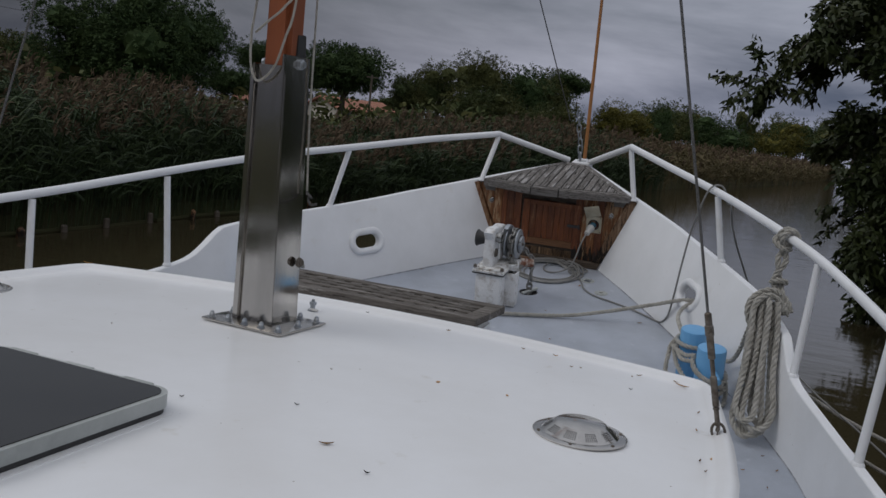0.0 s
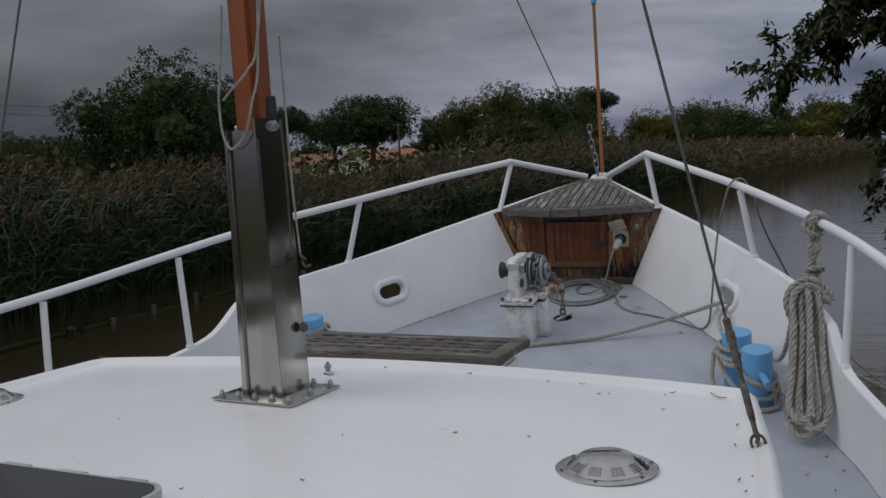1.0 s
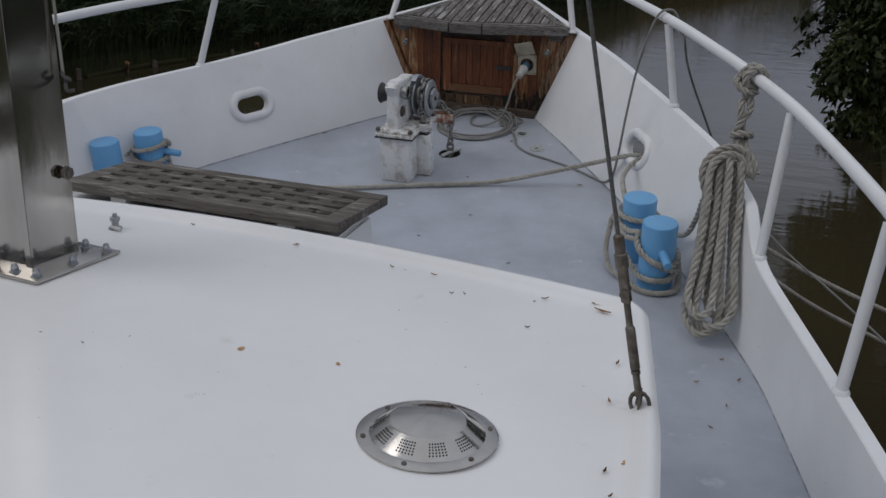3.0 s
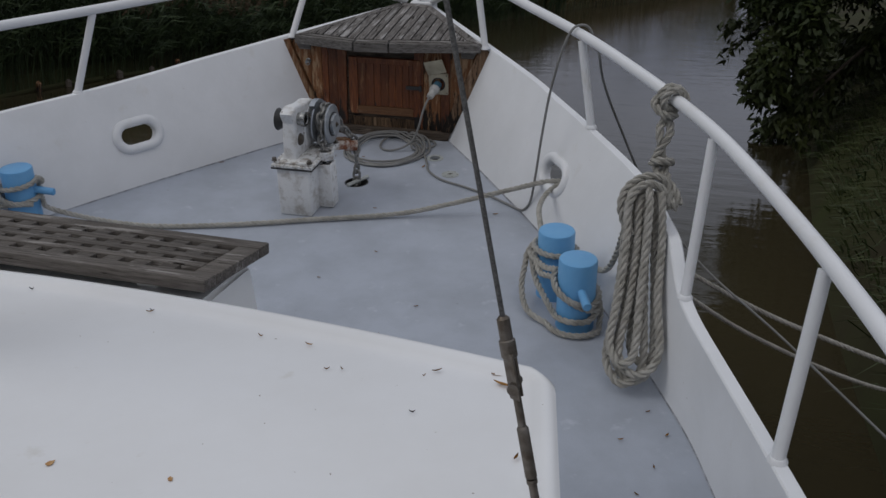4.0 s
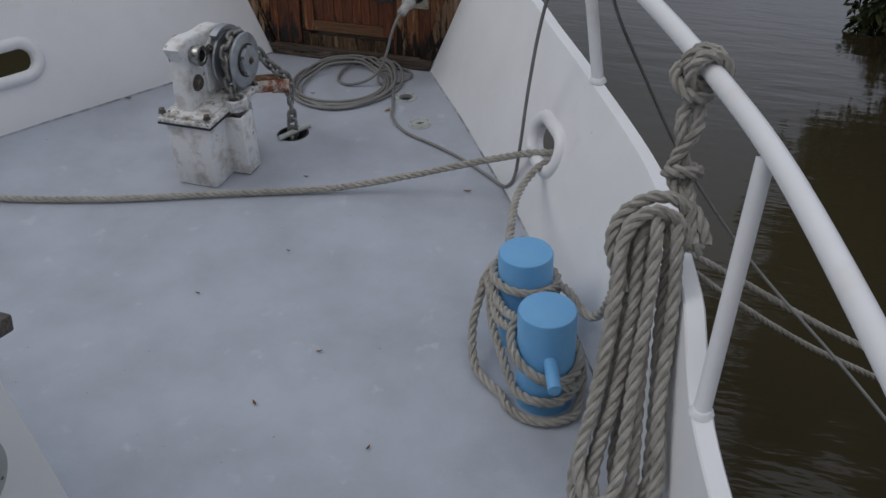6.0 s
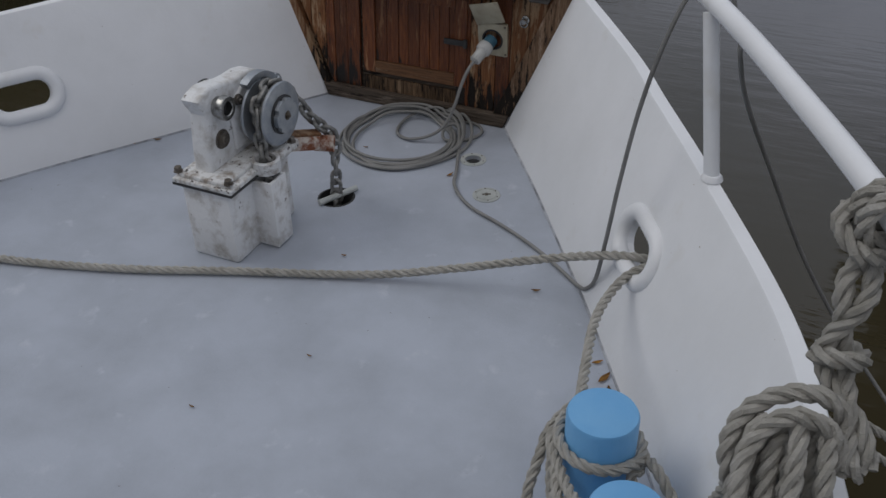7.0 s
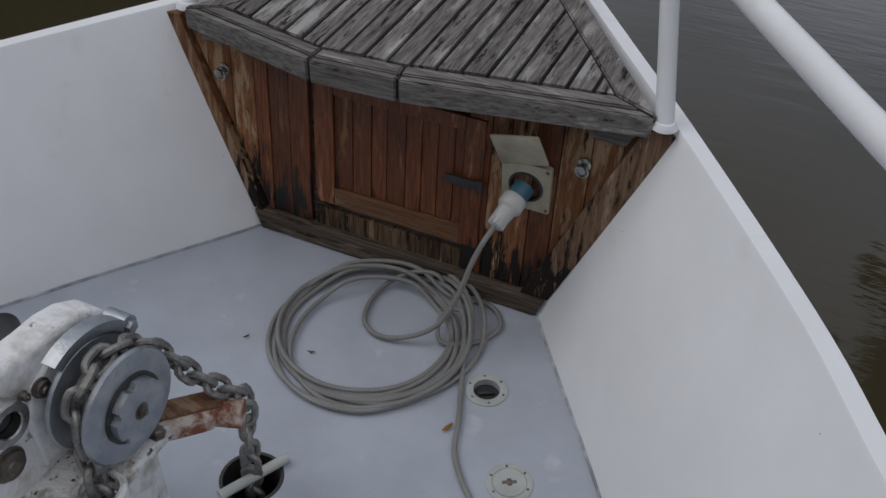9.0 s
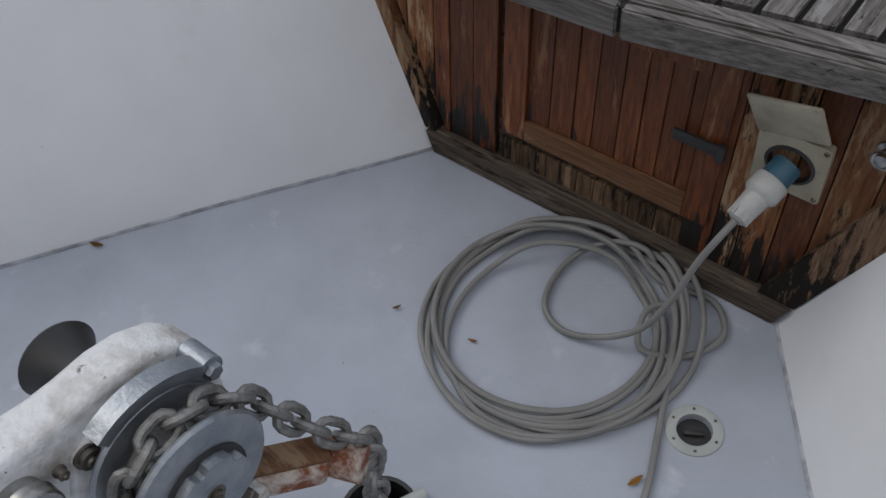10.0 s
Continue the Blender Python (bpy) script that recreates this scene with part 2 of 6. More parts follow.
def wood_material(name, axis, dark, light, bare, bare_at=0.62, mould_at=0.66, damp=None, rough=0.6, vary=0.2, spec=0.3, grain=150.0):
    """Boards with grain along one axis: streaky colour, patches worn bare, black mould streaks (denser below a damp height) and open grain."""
    m = bpy.data.materials.new(name)
    m.use_nodes = True
    n, link = m.node_tree.nodes, m.node_tree.links.new
    b = n["Principled BSDF"]
    b.inputs["Specular IOR Level"].default_value = spec
    co, info = n.new("ShaderNodeTexCoord"), n.new("ShaderNodeObjectInfo")
    shift = n.new("ShaderNodeVectorMath")
    shift.operation = "MULTIPLY_ADD"
    link(info.outputs["Random"], shift.inputs[0])
    shift.inputs[1].default_value = (7.0, 13.0, 5.0)
    link(co.outputs["Object"], shift.inputs[2])

    def streak(scale, along, detail=5.0, rough_n=0.6):
        mp, k = n.new("ShaderNodeMapping"), n.new("ShaderNodeTexNoise")
        mp.inputs["Scale"].default_value = tuple(along if i == axis else 1.0 for i in range(3))
        link(shift.outputs[0], mp.inputs["Vector"])
        link(mp.outputs[0], k.inputs["Vector"])
        k.inputs["Scale"].default_value, k.inputs["Detail"].default_value, k.inputs["Roughness"].default_value = scale, detail, rough_n
        return k.outputs["Fac"]

    def remap(v, a, c, lo=0.0, hi=1.0):
        r = n.new("ShaderNodeMapRange")
        for key, x in (("From Min", a), ("From Max", c), ("To Min", lo), ("To Max", hi)):
            r.inputs[key].default_value = x
        link(v, r.inputs["Value"])
        return r.outputs["Result"]

    def mix(f, a, c):
        x = n.new("ShaderNodeMix")
        x.data_type = "RGBA"
        link(f, x.inputs["Factor"])
        for key, v in (("A", a), ("B", c)):
            if isinstance(v, tuple):
                x.inputs[key].default_value = (*v, 1)
            else:
                link(v, x.inputs[key])
        return x.outputs["Result"]

    fine = streak(grain, 0.05, 6.0, 0.7)
    col = mix(remap(fine, 0.36, 0.66), dark, light)
    worn = remap(streak(30.0, 0.14, 8.0, 0.7), bare_at, bare_at + 0.07)
    col = mix(worn, col, bare)
    hue = n.new("ShaderNodeHueSaturation")
    link(remap(info.outputs["Random"], 0, 1, 1 - vary, 1 + vary), hue.inputs["Value"])
    link(col, hue.inputs["Color"])
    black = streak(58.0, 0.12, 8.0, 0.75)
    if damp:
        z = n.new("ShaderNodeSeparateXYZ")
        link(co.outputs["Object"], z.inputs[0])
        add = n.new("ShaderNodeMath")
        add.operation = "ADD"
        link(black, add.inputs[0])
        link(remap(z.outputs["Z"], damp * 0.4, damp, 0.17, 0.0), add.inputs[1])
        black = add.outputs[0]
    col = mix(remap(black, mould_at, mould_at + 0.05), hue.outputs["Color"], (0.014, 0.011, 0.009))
    link(col, b.inputs["Base Color"])
    link(remap(worn, 0, 1, rough, min(0.95, rough + 0.3)), b.inputs["Roughness"])
    bp = n.new("ShaderNodeBump")
    bp.inputs["Strength"].default_value, bp.inputs["Distance"].default_value = 0.7, 0.004
    link(fine, bp.inputs["Height"])
    link(bp.outputs[0], b.inputs["Normal"])
    return m


def water_material():
    m = bpy.data.materials.new("murky_green_brown_water")
    m.use_nodes = True
    n, link = m.node_tree.nodes, m.node_tree.links.new
    b = n["Principled BSDF"]
    b.inputs["Base Color"].default_value = (0.040, 0.033, 0.018, 1)
    b.inputs["Roughness"].default_value, b.inputs["IOR"].default_value = 0.06, 1.33
    co = n.new("ShaderNodeTexCoord")
    k = n.new("ShaderNodeTexNoise")
    k.inputs["Scale"].default_value, k.inputs["Detail"].default_value = 2.2, 4.0
    mp = n.new("ShaderNodeMapping")
    mp.inputs["Scale"].default_value = (0.6, 1.5, 1)
    link(co.outputs["Object"], mp.inputs[0])
    link(mp.outputs[0], k.inputs["Vector"])
    bp = n.new("ShaderNodeBump")
    bp.inputs["Strength"].default_value, bp.inputs["Distance"].default_value = 0.19, 0.05
    link(k.outputs["Fac"], bp.inputs["Height"])
    link(bp.outputs[0], b.inputs["Normal"])
    return m


TEAK = wood_material("weathered_grey_teak", 1, (0.072, 0.064, 0.058), (0.235, 0.222, 0.212), (0.31, 0.30, 0.295), 0.54, 0.56, rough=0.85, spec=0.2)
TEAK_X = wood_material("weathered_grey_teak_cross", 0, (0.085, 0.077, 0.07), (0.225, 0.214, 0.204), (0.29, 0.28, 0.272), 0.56, 0.61, rough=0.85, vary=0.12, spec=0.2)
GRATE = wood_material("weathered_grating_wood", 0, (0.07, 0.062, 0.055), (0.175, 0.16, 0.147), (0.27, 0.255, 0.24), 0.56, 0.60, rough=0.85, spec=0.15)
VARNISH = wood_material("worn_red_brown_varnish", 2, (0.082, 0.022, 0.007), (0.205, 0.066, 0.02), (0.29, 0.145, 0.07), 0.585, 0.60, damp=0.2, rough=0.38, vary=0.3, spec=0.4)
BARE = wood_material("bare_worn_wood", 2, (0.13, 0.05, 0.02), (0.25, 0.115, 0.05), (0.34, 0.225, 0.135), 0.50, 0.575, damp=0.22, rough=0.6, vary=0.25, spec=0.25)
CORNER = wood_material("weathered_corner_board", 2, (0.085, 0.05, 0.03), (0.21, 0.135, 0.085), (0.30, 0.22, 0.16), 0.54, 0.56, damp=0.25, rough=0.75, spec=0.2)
BARE_X = wood_material("bare_worn_wood_across", 0, (0.10, 0.05, 0.026), (0.21, 0.105, 0.052), (0.27, 0.18, 0.115), 0.54, 0.60, rough=0.65, spec=0.25)
SILL = wood_material("blackened_damp_wood", 0, (0.035, 0.027, 0.021), (0.115, 0.09, 0.07), (0.16, 0.13, 0.105), 0.58, 0.56, rough=0.75, spec=0.2)
MOULDY = wood_material("mouldy_short_boards", 2, (0.05, 0.032, 0.02), (0.15, 0.095, 0.055), (0.24, 0.165, 0.105), 0.56, 0.53, rough=0.75, vary=0.35, spec=0.2)
WATER = water_material()

# ---- builders ----


def finish(name, bm, mat, sharp=35):
    bmesh.ops.recalc_face_normals(bm, faces=bm.faces)
    me = bpy.data.meshes.new(name)
    bm.to_mesh(me)
    bm.free()
    for k in (mat if isinstance(mat, (list, tuple)) else [mat]):
        me.materials.append(k)
    me.shade_smooth()
    me.set_sharp_from_angle(angle=radians(sharp))
    return me


def part(name, bm, mat, parent, label="", kind="", sharp=35):
    ob = new(name, finish(name, bm, mat, sharp))
    ob.parent = parent
    return tagged(ob, label, kind=kind)


def thing(name, m, label, category, group="", kind=""):
    ob = new(name)
    ob.empty_display_size = 0.1
    ob.matrix_world = m
    return tagged(ob, label, category, group, kind)


def solo(name, bm, mat, m, label="", category="", group="", kind="", sharp=35):
    ob = new(name, finish(name, bm, mat, sharp))
    ob.matrix_world = m
    return tagged(ob, label, category, group, kind)


def at(x, y, z, rx=0, ry=0, rz=0):
    return BOAT @ pose(x, y, z, rx, ry, rz)


def level(x, y, z, rz=0):
    """At a point of the boat's frame, but upright in the world."""
    p = BOAT @ Vector((x, y, z))
    return pose(p.x, p.y, p.z, 0, 0, rz)


def box(bm, c, s, bevel=0.0, m=None, seg=2):
    r = bmesh.ops.create_cube(bm, size=1.0, matrix=Matrix.Translation(c) @ Matrix.Diagonal((*s, 1)))
    vs = r["verts"]
    if bevel:
        es = list({e for v in vs for e in v.link_edges})
        vs = list({v for v in bmesh.ops.bevel(bm, geom=es, offset=bevel, segments=seg, affect="EDGES", profile=0.5)["verts"]} | {v for v in vs if v.is_valid})
    if m:
        bmesh.ops.transform(bm, matrix=m, verts=vs)
    return bm


def ring_frame(d):
    d = d.normalized()
    a = d.cross(Vector((0, 0, 1)) if abs(d.z) < 0.9 else Vector((1, 0, 0))).normalized()
    return a, d.cross(a).normalized()


def tube(bm, pts, r, seg=10, closed=False):
    """A round bar along points; r is one radius or one for each point."""
    pts = [Vector(p) for p in pts]
    n = len(pts)
    rr = r if isinstance(r, (list, tuple)) else [r] * n
    a = None
    rings = []
    for i in range(n):
        d = (pts[(i + 1) % n] - pts[i - 1]) if closed else (pts[min(i + 1, n - 1)] - pts[max(i - 1, 0)])
        d = d.normalized()
        a = ring_frame(d)[0] if a is None else (a - d * a.dot(d)).normalized()
        c = d.cross(a)
        rings.append([bm.verts.new(pts[i] + (a * math.cos(q) + c * math.sin(q)) * rr[i]) for q in (2 * math.pi * k / seg for k in range(seg))])
    for i in range(n if closed else n - 1):
        u, v = rings[i], rings[(i + 1) % n]
        for k in range(seg):
            bm.faces.new((u[k], u[(k + 1) % seg], v[(k + 1) % seg], v[k]))
    if not closed:
        bm.faces.new(rings[0][::-1])
        bm.faces.new(rings[-1])
    return bm


def cyl(bm, p, q, r, r2=None, seg=24):
    return tube(bm, [p, q], [r, r if r2 is None else r2], seg)


def lathe(bm, prof, seg=32, m=None):
    """Turns (radius, height) pairs round z; ends at radius 0 close it."""
    m = m or Matrix()
    rings = []
    for r, z in prof:
        rings.append([bm.verts.new(m @ Vector((0, 0, z)))] if r == 0 else [bm.verts.new(m @ Vector((r * math.cos(2 * math.pi * k / seg), r * math.sin(2 * math.pi * k / seg), z))) for k in range(seg)])
    for u, v in zip(rings, rings[1:]):
        for k in range(seg):
            j = (k + 1) % seg
            if len(u) == 1:
                bm.faces.new((u[0], v[k], v[j]))
            elif len(v) == 1:
                bm.faces.new((u[k], u[j], v[0]))
            else:
                bm.faces.new((u[k], u[j], v[j], v[k]))
    return bm


def prism(bm, outline, z0, z1, m=None):
    """An upright slab from a flat outline; z0 and z1 may be functions of x, y."""
    m = m or Matrix()
    lo = [bm.verts.new(m @ Vector((x, y, z0(x, y) if callable(z0) else z0))) for x, y in outline]
    hi = [bm.verts.new(m @ Vector((x, y, z1(x, y) if callable(z1) else z1))) for x, y in outline]
    n = len(outline)
    bm.faces.new(lo[::-1])
    bm.faces.new(hi)
    for i in range(n):
        j = (i + 1) % n
        bm.faces.new((lo[i], lo[j], hi[j], hi[i]))
    return bm


def clip(poly, nx, ny, d):
    """The part of a flat outline where nx * x + ny * y <= d."""
    out = []
    for (ax, ay), (bx, by) in zip(poly, poly[1:] + poly[:1]):
        fa, fb = nx * ax + ny * ay - d, nx * bx + ny * by - d
        if fa <= 0:
            out.append((ax, ay))
        if fa * fb < 0:
            k = fa / (fa - fb)
            out.append((ax + (bx - ax) * k, ay + (by - ay) * k))
    return out


def curve(pts, step=0.02, closed=False):
    """A smooth line through points, at about even steps."""
    p = [Vector(q) for q in pts]
    n = len(p)
    out = []
    for i in range(n if closed else n - 1):
        a, b = p[i], p[(i + 1) % n]
        pa = p[i - 1] if closed or i else a * 2 - b
        pb = p[(i + 2) % n] if closed or i + 2 < n else b * 2 - a
        k = max(2, int((b - a).length / step))
        for j in range(k):
            t = j / k
            out.append(0.5 * ((2 * a) + (b - pa) * t + (2 * pa - 5 * a + 4 * b - pb) * t * t + (3 * a - pa - 3 * b + pb) * t ** 3))
    if not closed:
        out.append(p[-1])
    return out


def rope(bm, pts, r, lay=None, closed=False, seg=6):
    """Three laid strands along points."""
    lay = lay or r * 6.2
    pts = curve(pts, lay / 8, closed)
    n = len(pts)
    d = [(pts[(i + 1) % n] - pts[i - 1]) if closed else (pts[min(i + 1, n - 1)] - pts[max(i - 1, 0)]) for i in range(n)]
    a = ring_frame(d[0])[0]
    frames, run, turn = [], 0.0, []
    for i in range(n):
        u = d[i].normalized()
        a = (a - u * a.dot(u)).normalized()
        frames.append((a.copy(), u.cross(a)))
        if i:
            run += (pts[i] - pts[i - 1]).length
        turn.append(2 * math.pi * run / lay)
    for s in range(3):
        w = 2 * math.pi * s / 3
        tube(bm, [pts[i] + (frames[i][0] * math.cos(turn[i] + w) + frames[i][1] * math.sin(turn[i] + w)) * r * 0.54 for i in range(n)], r * 0.475, seg)
    return bm


def cut(ob, bm):
    """Cuts a solid out of a mesh object for good."""
    me = bpy.data.meshes.new("cutter")
    bmesh.ops.recalc_face_normals(bm, faces=bm.faces)
    bm.to_mesh(me)
    bm.free()
    tool = new("cutter", me)
    tool.matrix_world = ob.matrix_world.copy()
    mod = ob.modifiers.new("cut", "BOOLEAN")
    mod.object, mod.operation, mod.solver = tool, "DIFFERENCE", "EXACT"
    bpy.context.view_layer.update()
    made = bpy.data.meshes.new_from_object(ob.evaluated_get(bpy.context.evaluated_depsgraph_get()))
    ob.modifiers.clear()
    ob.data = made
    bpy.data.objects.remove(tool)


def grid(bm, rows):
    """Joins rows of points into a sheet."""
    vs = [[bm.verts.new(p) for p in row] for row in rows]
    for u, v in zip(vs, vs[1:]):
        for k in range(len(u) - 1):
            bm.faces.new((u[k], u[k + 1], v[k + 1], v[k]))
    return bm


def smooth_table(table):
    """A smooth function from a table of pairs, first entries falling."""
    line = curve([(a, b, 0) for a, b in table], 0.02)
    xs, ys = np.array([p.x for p in line])[::-1], np.array([p.y for p in line])[::-1]
    return lambda v: float(np.interp(v, xs, ys))


# ---- hull, deck and bulwarks ----
edge = smooth_table([(0.66, 0.02), (0.3, 0.165), (0, 0.345), (-0.31, 0.56), (-0.63, 0.77), (-0.87, 0.925), (-1.4, 1.235), (-1.926, 1.495), (-2.38, 1.664), (-3.3, 1.87), (-4.2, 1.96), (-5.5, 2.0), (-9, 2.0)])
cap_in = smooth_table([(0.66, 0.05), (0.3, 0.345), (0.04, 0.55), (-0.31, 0.80), (-0.52, 0.925), (-0.84, 1.115), (-1.25, 1.335), (-1.6, 1.45), (-1.87, 1.52), (-2.62, 1.735), (-3.3, 1.885), (-4.2, 1.98), (-5.5, 2.02), (-9, 2.02)])
cap_z = smooth_table([(0.66, 0.545), (0.04, 0.485), (-0.84, 0.445), (-1.5, 0.425), (-1.68, 0.42), (-1.72, 0.41), (-1.78, 0.37), (-1.84, 0.33), (-1.92, 0.308), (-2.1, 0.31), (-2.62, 0.35), (-3.3, 0.43), (-4.2, 0.55), (-5.5, 0.73), (-9, 1.3)])
cap_z_port = smooth_table([(0.66, 0.545), (0.04, 0.485), (-0.4, 0.455), (-0.84, 0.440), (-1.3, 0.446), (-1.55, 0.450), (-1.60, 0.441), (-1.67, 0.40), (-1.75, 0.355), (-1.85, 0.326), (-2.1, 0.318), (-2.62, 0.352), (-3.3, 0.43), (-4.2, 0.55), (-5.5, 0.73), (-9, 1.3)])
deck_z = smooth_table([(0.66, 0), (-1, 0), (-2.0, 0), (-2.4, 0.0), (-2.9, 0.045), (-3.5, 0.13), (-4.2, 0.23), (-5.5, 0.43), (-9, 1.0)])
stations = [0.66 - 0.04 * i for i in range(82)] + [-2.7 - 0.1 * i for i in range(63)]

bm = bmesh.new()
grid(bm, [[(u * (edge(y) + 0.012), y, deck_z(y)) for u in (-1, -0.5, 0, 0.5, 1)] for y in stations])
low = bmesh.ops.extrude_face_region(bm, geom=bm.faces[:])
bmesh.ops.translate(bm, vec=(0, 0, -0.08), verts=[v for v in low["geom"] if isinstance(v, bmesh.types.BMVert)])
deck = solo("deck", bm, DECK, BOAT, "grey-blue painted steel foredeck with scuffs", "deck", kind="structure")
HOLES = [(0.046, -0.603, 0.055), (0.332, -0.236, 0.026)]
bm = bmesh.new()
for x, y, r in HOLES:
    cyl(bm, (x, y, -0.2), (x, y, 0.1), r, seg=28)
cut(deck, bm)


def fairlead_frame(side):
    """A frame on the bulwark's inner face at its mooring hole: x along the boat, z out of the face."""
    y, z = (-0.82, 0.22) if side > 0 else (-0.765, 0.216)

    def face(yy, zz):
        k = zz / (cap_z if side > 0 else cap_z_port)(yy)
        return Vector((side * (edge(yy) + (cap_in(yy) - edge(yy)) * k), yy, zz))
    c = face(y, z)
    ax = (face(y + 0.1, z) - face(y - 0.1, z)).normalized()
    ay = (face(y, z + 0.1) - face(y, z - 0.1)).normalized()
    ay = (ay - ax * ay.dot(ax)).normalized()
    az = ax.cross(ay)
    m = Matrix((ax, ay, az)).transposed().to_4x4()
    m.translation = c
    return m


def stadium(a, b, n=10):
    """A flat oval with straight sides: half length a, half height b."""
    out = [(a - b + b * math.cos(t), b * math.sin(t)) for t in np.linspace(-math.pi / 2, math.pi / 2, n)]
    return out + [(-x, -y) for x, y in out]


CAP = 0.042
for side, name in ((1, "bulwark_starboard"), (-1, "bulwark_port")):
    bm = bmesh.new()
    rows = []
    for y in stations:
        e, c, h, d = edge(y), cap_in(y), (cap_z if side > 0 else cap_z_port)(y), deck_z(y)
        rows.append([(side * x, y, z) for x, z in (
            (e, d - 0.06), (e, d), (e + (c - e) * 0.5, d + (h - d) * 0.5), (c, h - 0.004), (c + 0.004, h), (c + CAP - 0.004, h), (c + CAP, h - 0.006),
            (e + (c - e) * 0.5 + CAP * 0.8, d + (h - d) * 0.5), (e + CAP * 0.6, d - 0.1))])
    vs = [[bm.verts.new(p) for p in row] for row in rows]
    for u, v in zip(vs, vs[1:]):
        for k in range(len(u)):
            j = (k + 1) % len(u)
            bm.faces.new((u[k], u[j], v[j], v[k]))
    bm.faces.new(vs[0])
    bm.faces.new(vs[-1])
    wall = solo(name, bm, BULWARK, BOAT, "white painted steel bulwark flaring out from the deck", "bulwark", kind="structure", sharp=28)
    bm = bmesh.new()
    prism(bm, stadium(0.085, 0.042), -0.2, 0.2, fairlead_frame(side))
    cut(wall, bm)
    bm = bmesh.new()
    tube(bm, [(side * (edge(y) + 0.001), y, deck_z(y) + 0.001) for y in stations[16:110]], 0.0042, 6)
    solo("trim", bm, SEAM, BOAT, "thin dirty sealant line where bulwark meets deck", "trim", kind="structure")
    # topsides down to the water
    bm = bmesh.new()
    grid(bm, [[(side * x, y, z) for x, z in ((edge(y) + CAP * 0.6 - 0.002, deck_z(y) - 0.09), (edge(y) * 0.93 + 0.02, deck_z(y) - 0.7), (edge(y) * 0.8 + 0.02, deck_z(y) - 1.7), (0, deck_z(y) - 2.4))] for y in stations[::3]])
    r = bmesh.ops.solidify(bm, geom=bm.faces[:], thickness=0.01)
    solo("hull_side", bm, HULL, BOAT, "white painted steel hull side above the water", "hull", kind="structure")
    bm = bmesh.new()
    m = fairlead_frame(side)
    tube(bm, [m @ Vector((x, y, 0.004)) for x, y in stadium(0.105, 0.06, 14)], 0.022, 12, closed=True)
    solo("fairlead", bm, BULWARK, BOAT, "thick white oval fairlead ring welded round a hole in the bulwark", "fairlead", "mooring fairleads")

# ---- cabin roof and walls ----
RX = -0.06
ROOF_TILT = 0.19


def roof_front(x):
    return -2.64 - 0.085 * ((x - RX) / 1.25) ** 2 - 0.03 * max(0, x) / 1.25


def roof_half(y):
    return float(np.interp(y, [-9, -3.55, -3.27, -3.0, -2.6], [1.475, 1.445, 1.42, 1.378, 1.315]))


def roof_z(x, y):
    return 0.612 - ROOF_TILT * (y + 2.75) - 0.012 * (x - RX) ** 2


bm = bmesh.new()
rows = []
back = [0, 0.006, 0.014, 0.026, 0.036, 0.046, 0.058, 0.072, 0.1] + [0.1 + 0.1 * i for i in range(1, 30)] + [3.2 + 0.4 * i for i in range(8)]
for d in back:
    row = []
    for u in [-1, -0.996, -0.99, -0.982, -0.975, -0.965, -0.955, -0.94, -0.92] + [-0.88 + 0.08 * k for k in range(23)] + [0.92, 0.94, 0.955, 0.965, 0.975, 0.982, 0.99, 0.996, 1]:
        r = 0.085
        h0 = roof_half(roof_front(0) - d)
        inset = r - math.sqrt(max(0.0, r * r - (r - d) ** 2)) if d < r else 0.0
        x = RX + u * (h0 - inset)
        y = roof_front(x) - d
        dd = min(d, (1 - abs(u)) * h0)
        lip = 0.021 * (1 - min(1, max(0, (dd - 0.028) / 0.035)) ** 1) if dd > 0.028 else 0.021
        if dd < 0.012:
            lip -= 0.008 * (1 - dd / 0.012)
        row.append((x, y, roof_z(x, y) + lip))
    rows.append(row)
grid(bm, rows)
rim = [e for e in bm.edges if e.is_boundary]
ex = bmesh.ops.extrude_edge_only(bm, edges=rim)
bmesh.ops.translate(bm, vec=(0, 0, -0.07), verts=[v for v in ex["geom"] if isinstance(v, bmesh.types.BMVert)])
solo("cabin_roof", bm, ROOF, BOAT, "glossy white cabin roof with a raised edge, rust specks and fallen leaf bits", "roof", kind="structure", sharp=50)
bm = bmesh.new()
outline = [(RX + u * (roof_half(-2.7) - 0.04), roof_front(RX + u * (roof_half(-2.7) - 0.04)) - 0.03 - (0.05 if abs(u) > 0.98 else 0)) for u in np.linspace(-1, 1, 25)]
outline += [(RX + roof_half(y) - 0.03, y) for y in (-3, -3.3, -3.6, -5, -8.4)] + [(RX - roof_half(y) + 0.03, y) for y in (-8.4, -5, -3.6, -3.3, -3)]
prism(bm, outline, -0.05, lambda x, y: roof_z(x, y) - 0.03)
solo("cabin_wall", bm, WHITE, BOAT, "white painted cabin front and side walls", "wall", kind="structure")

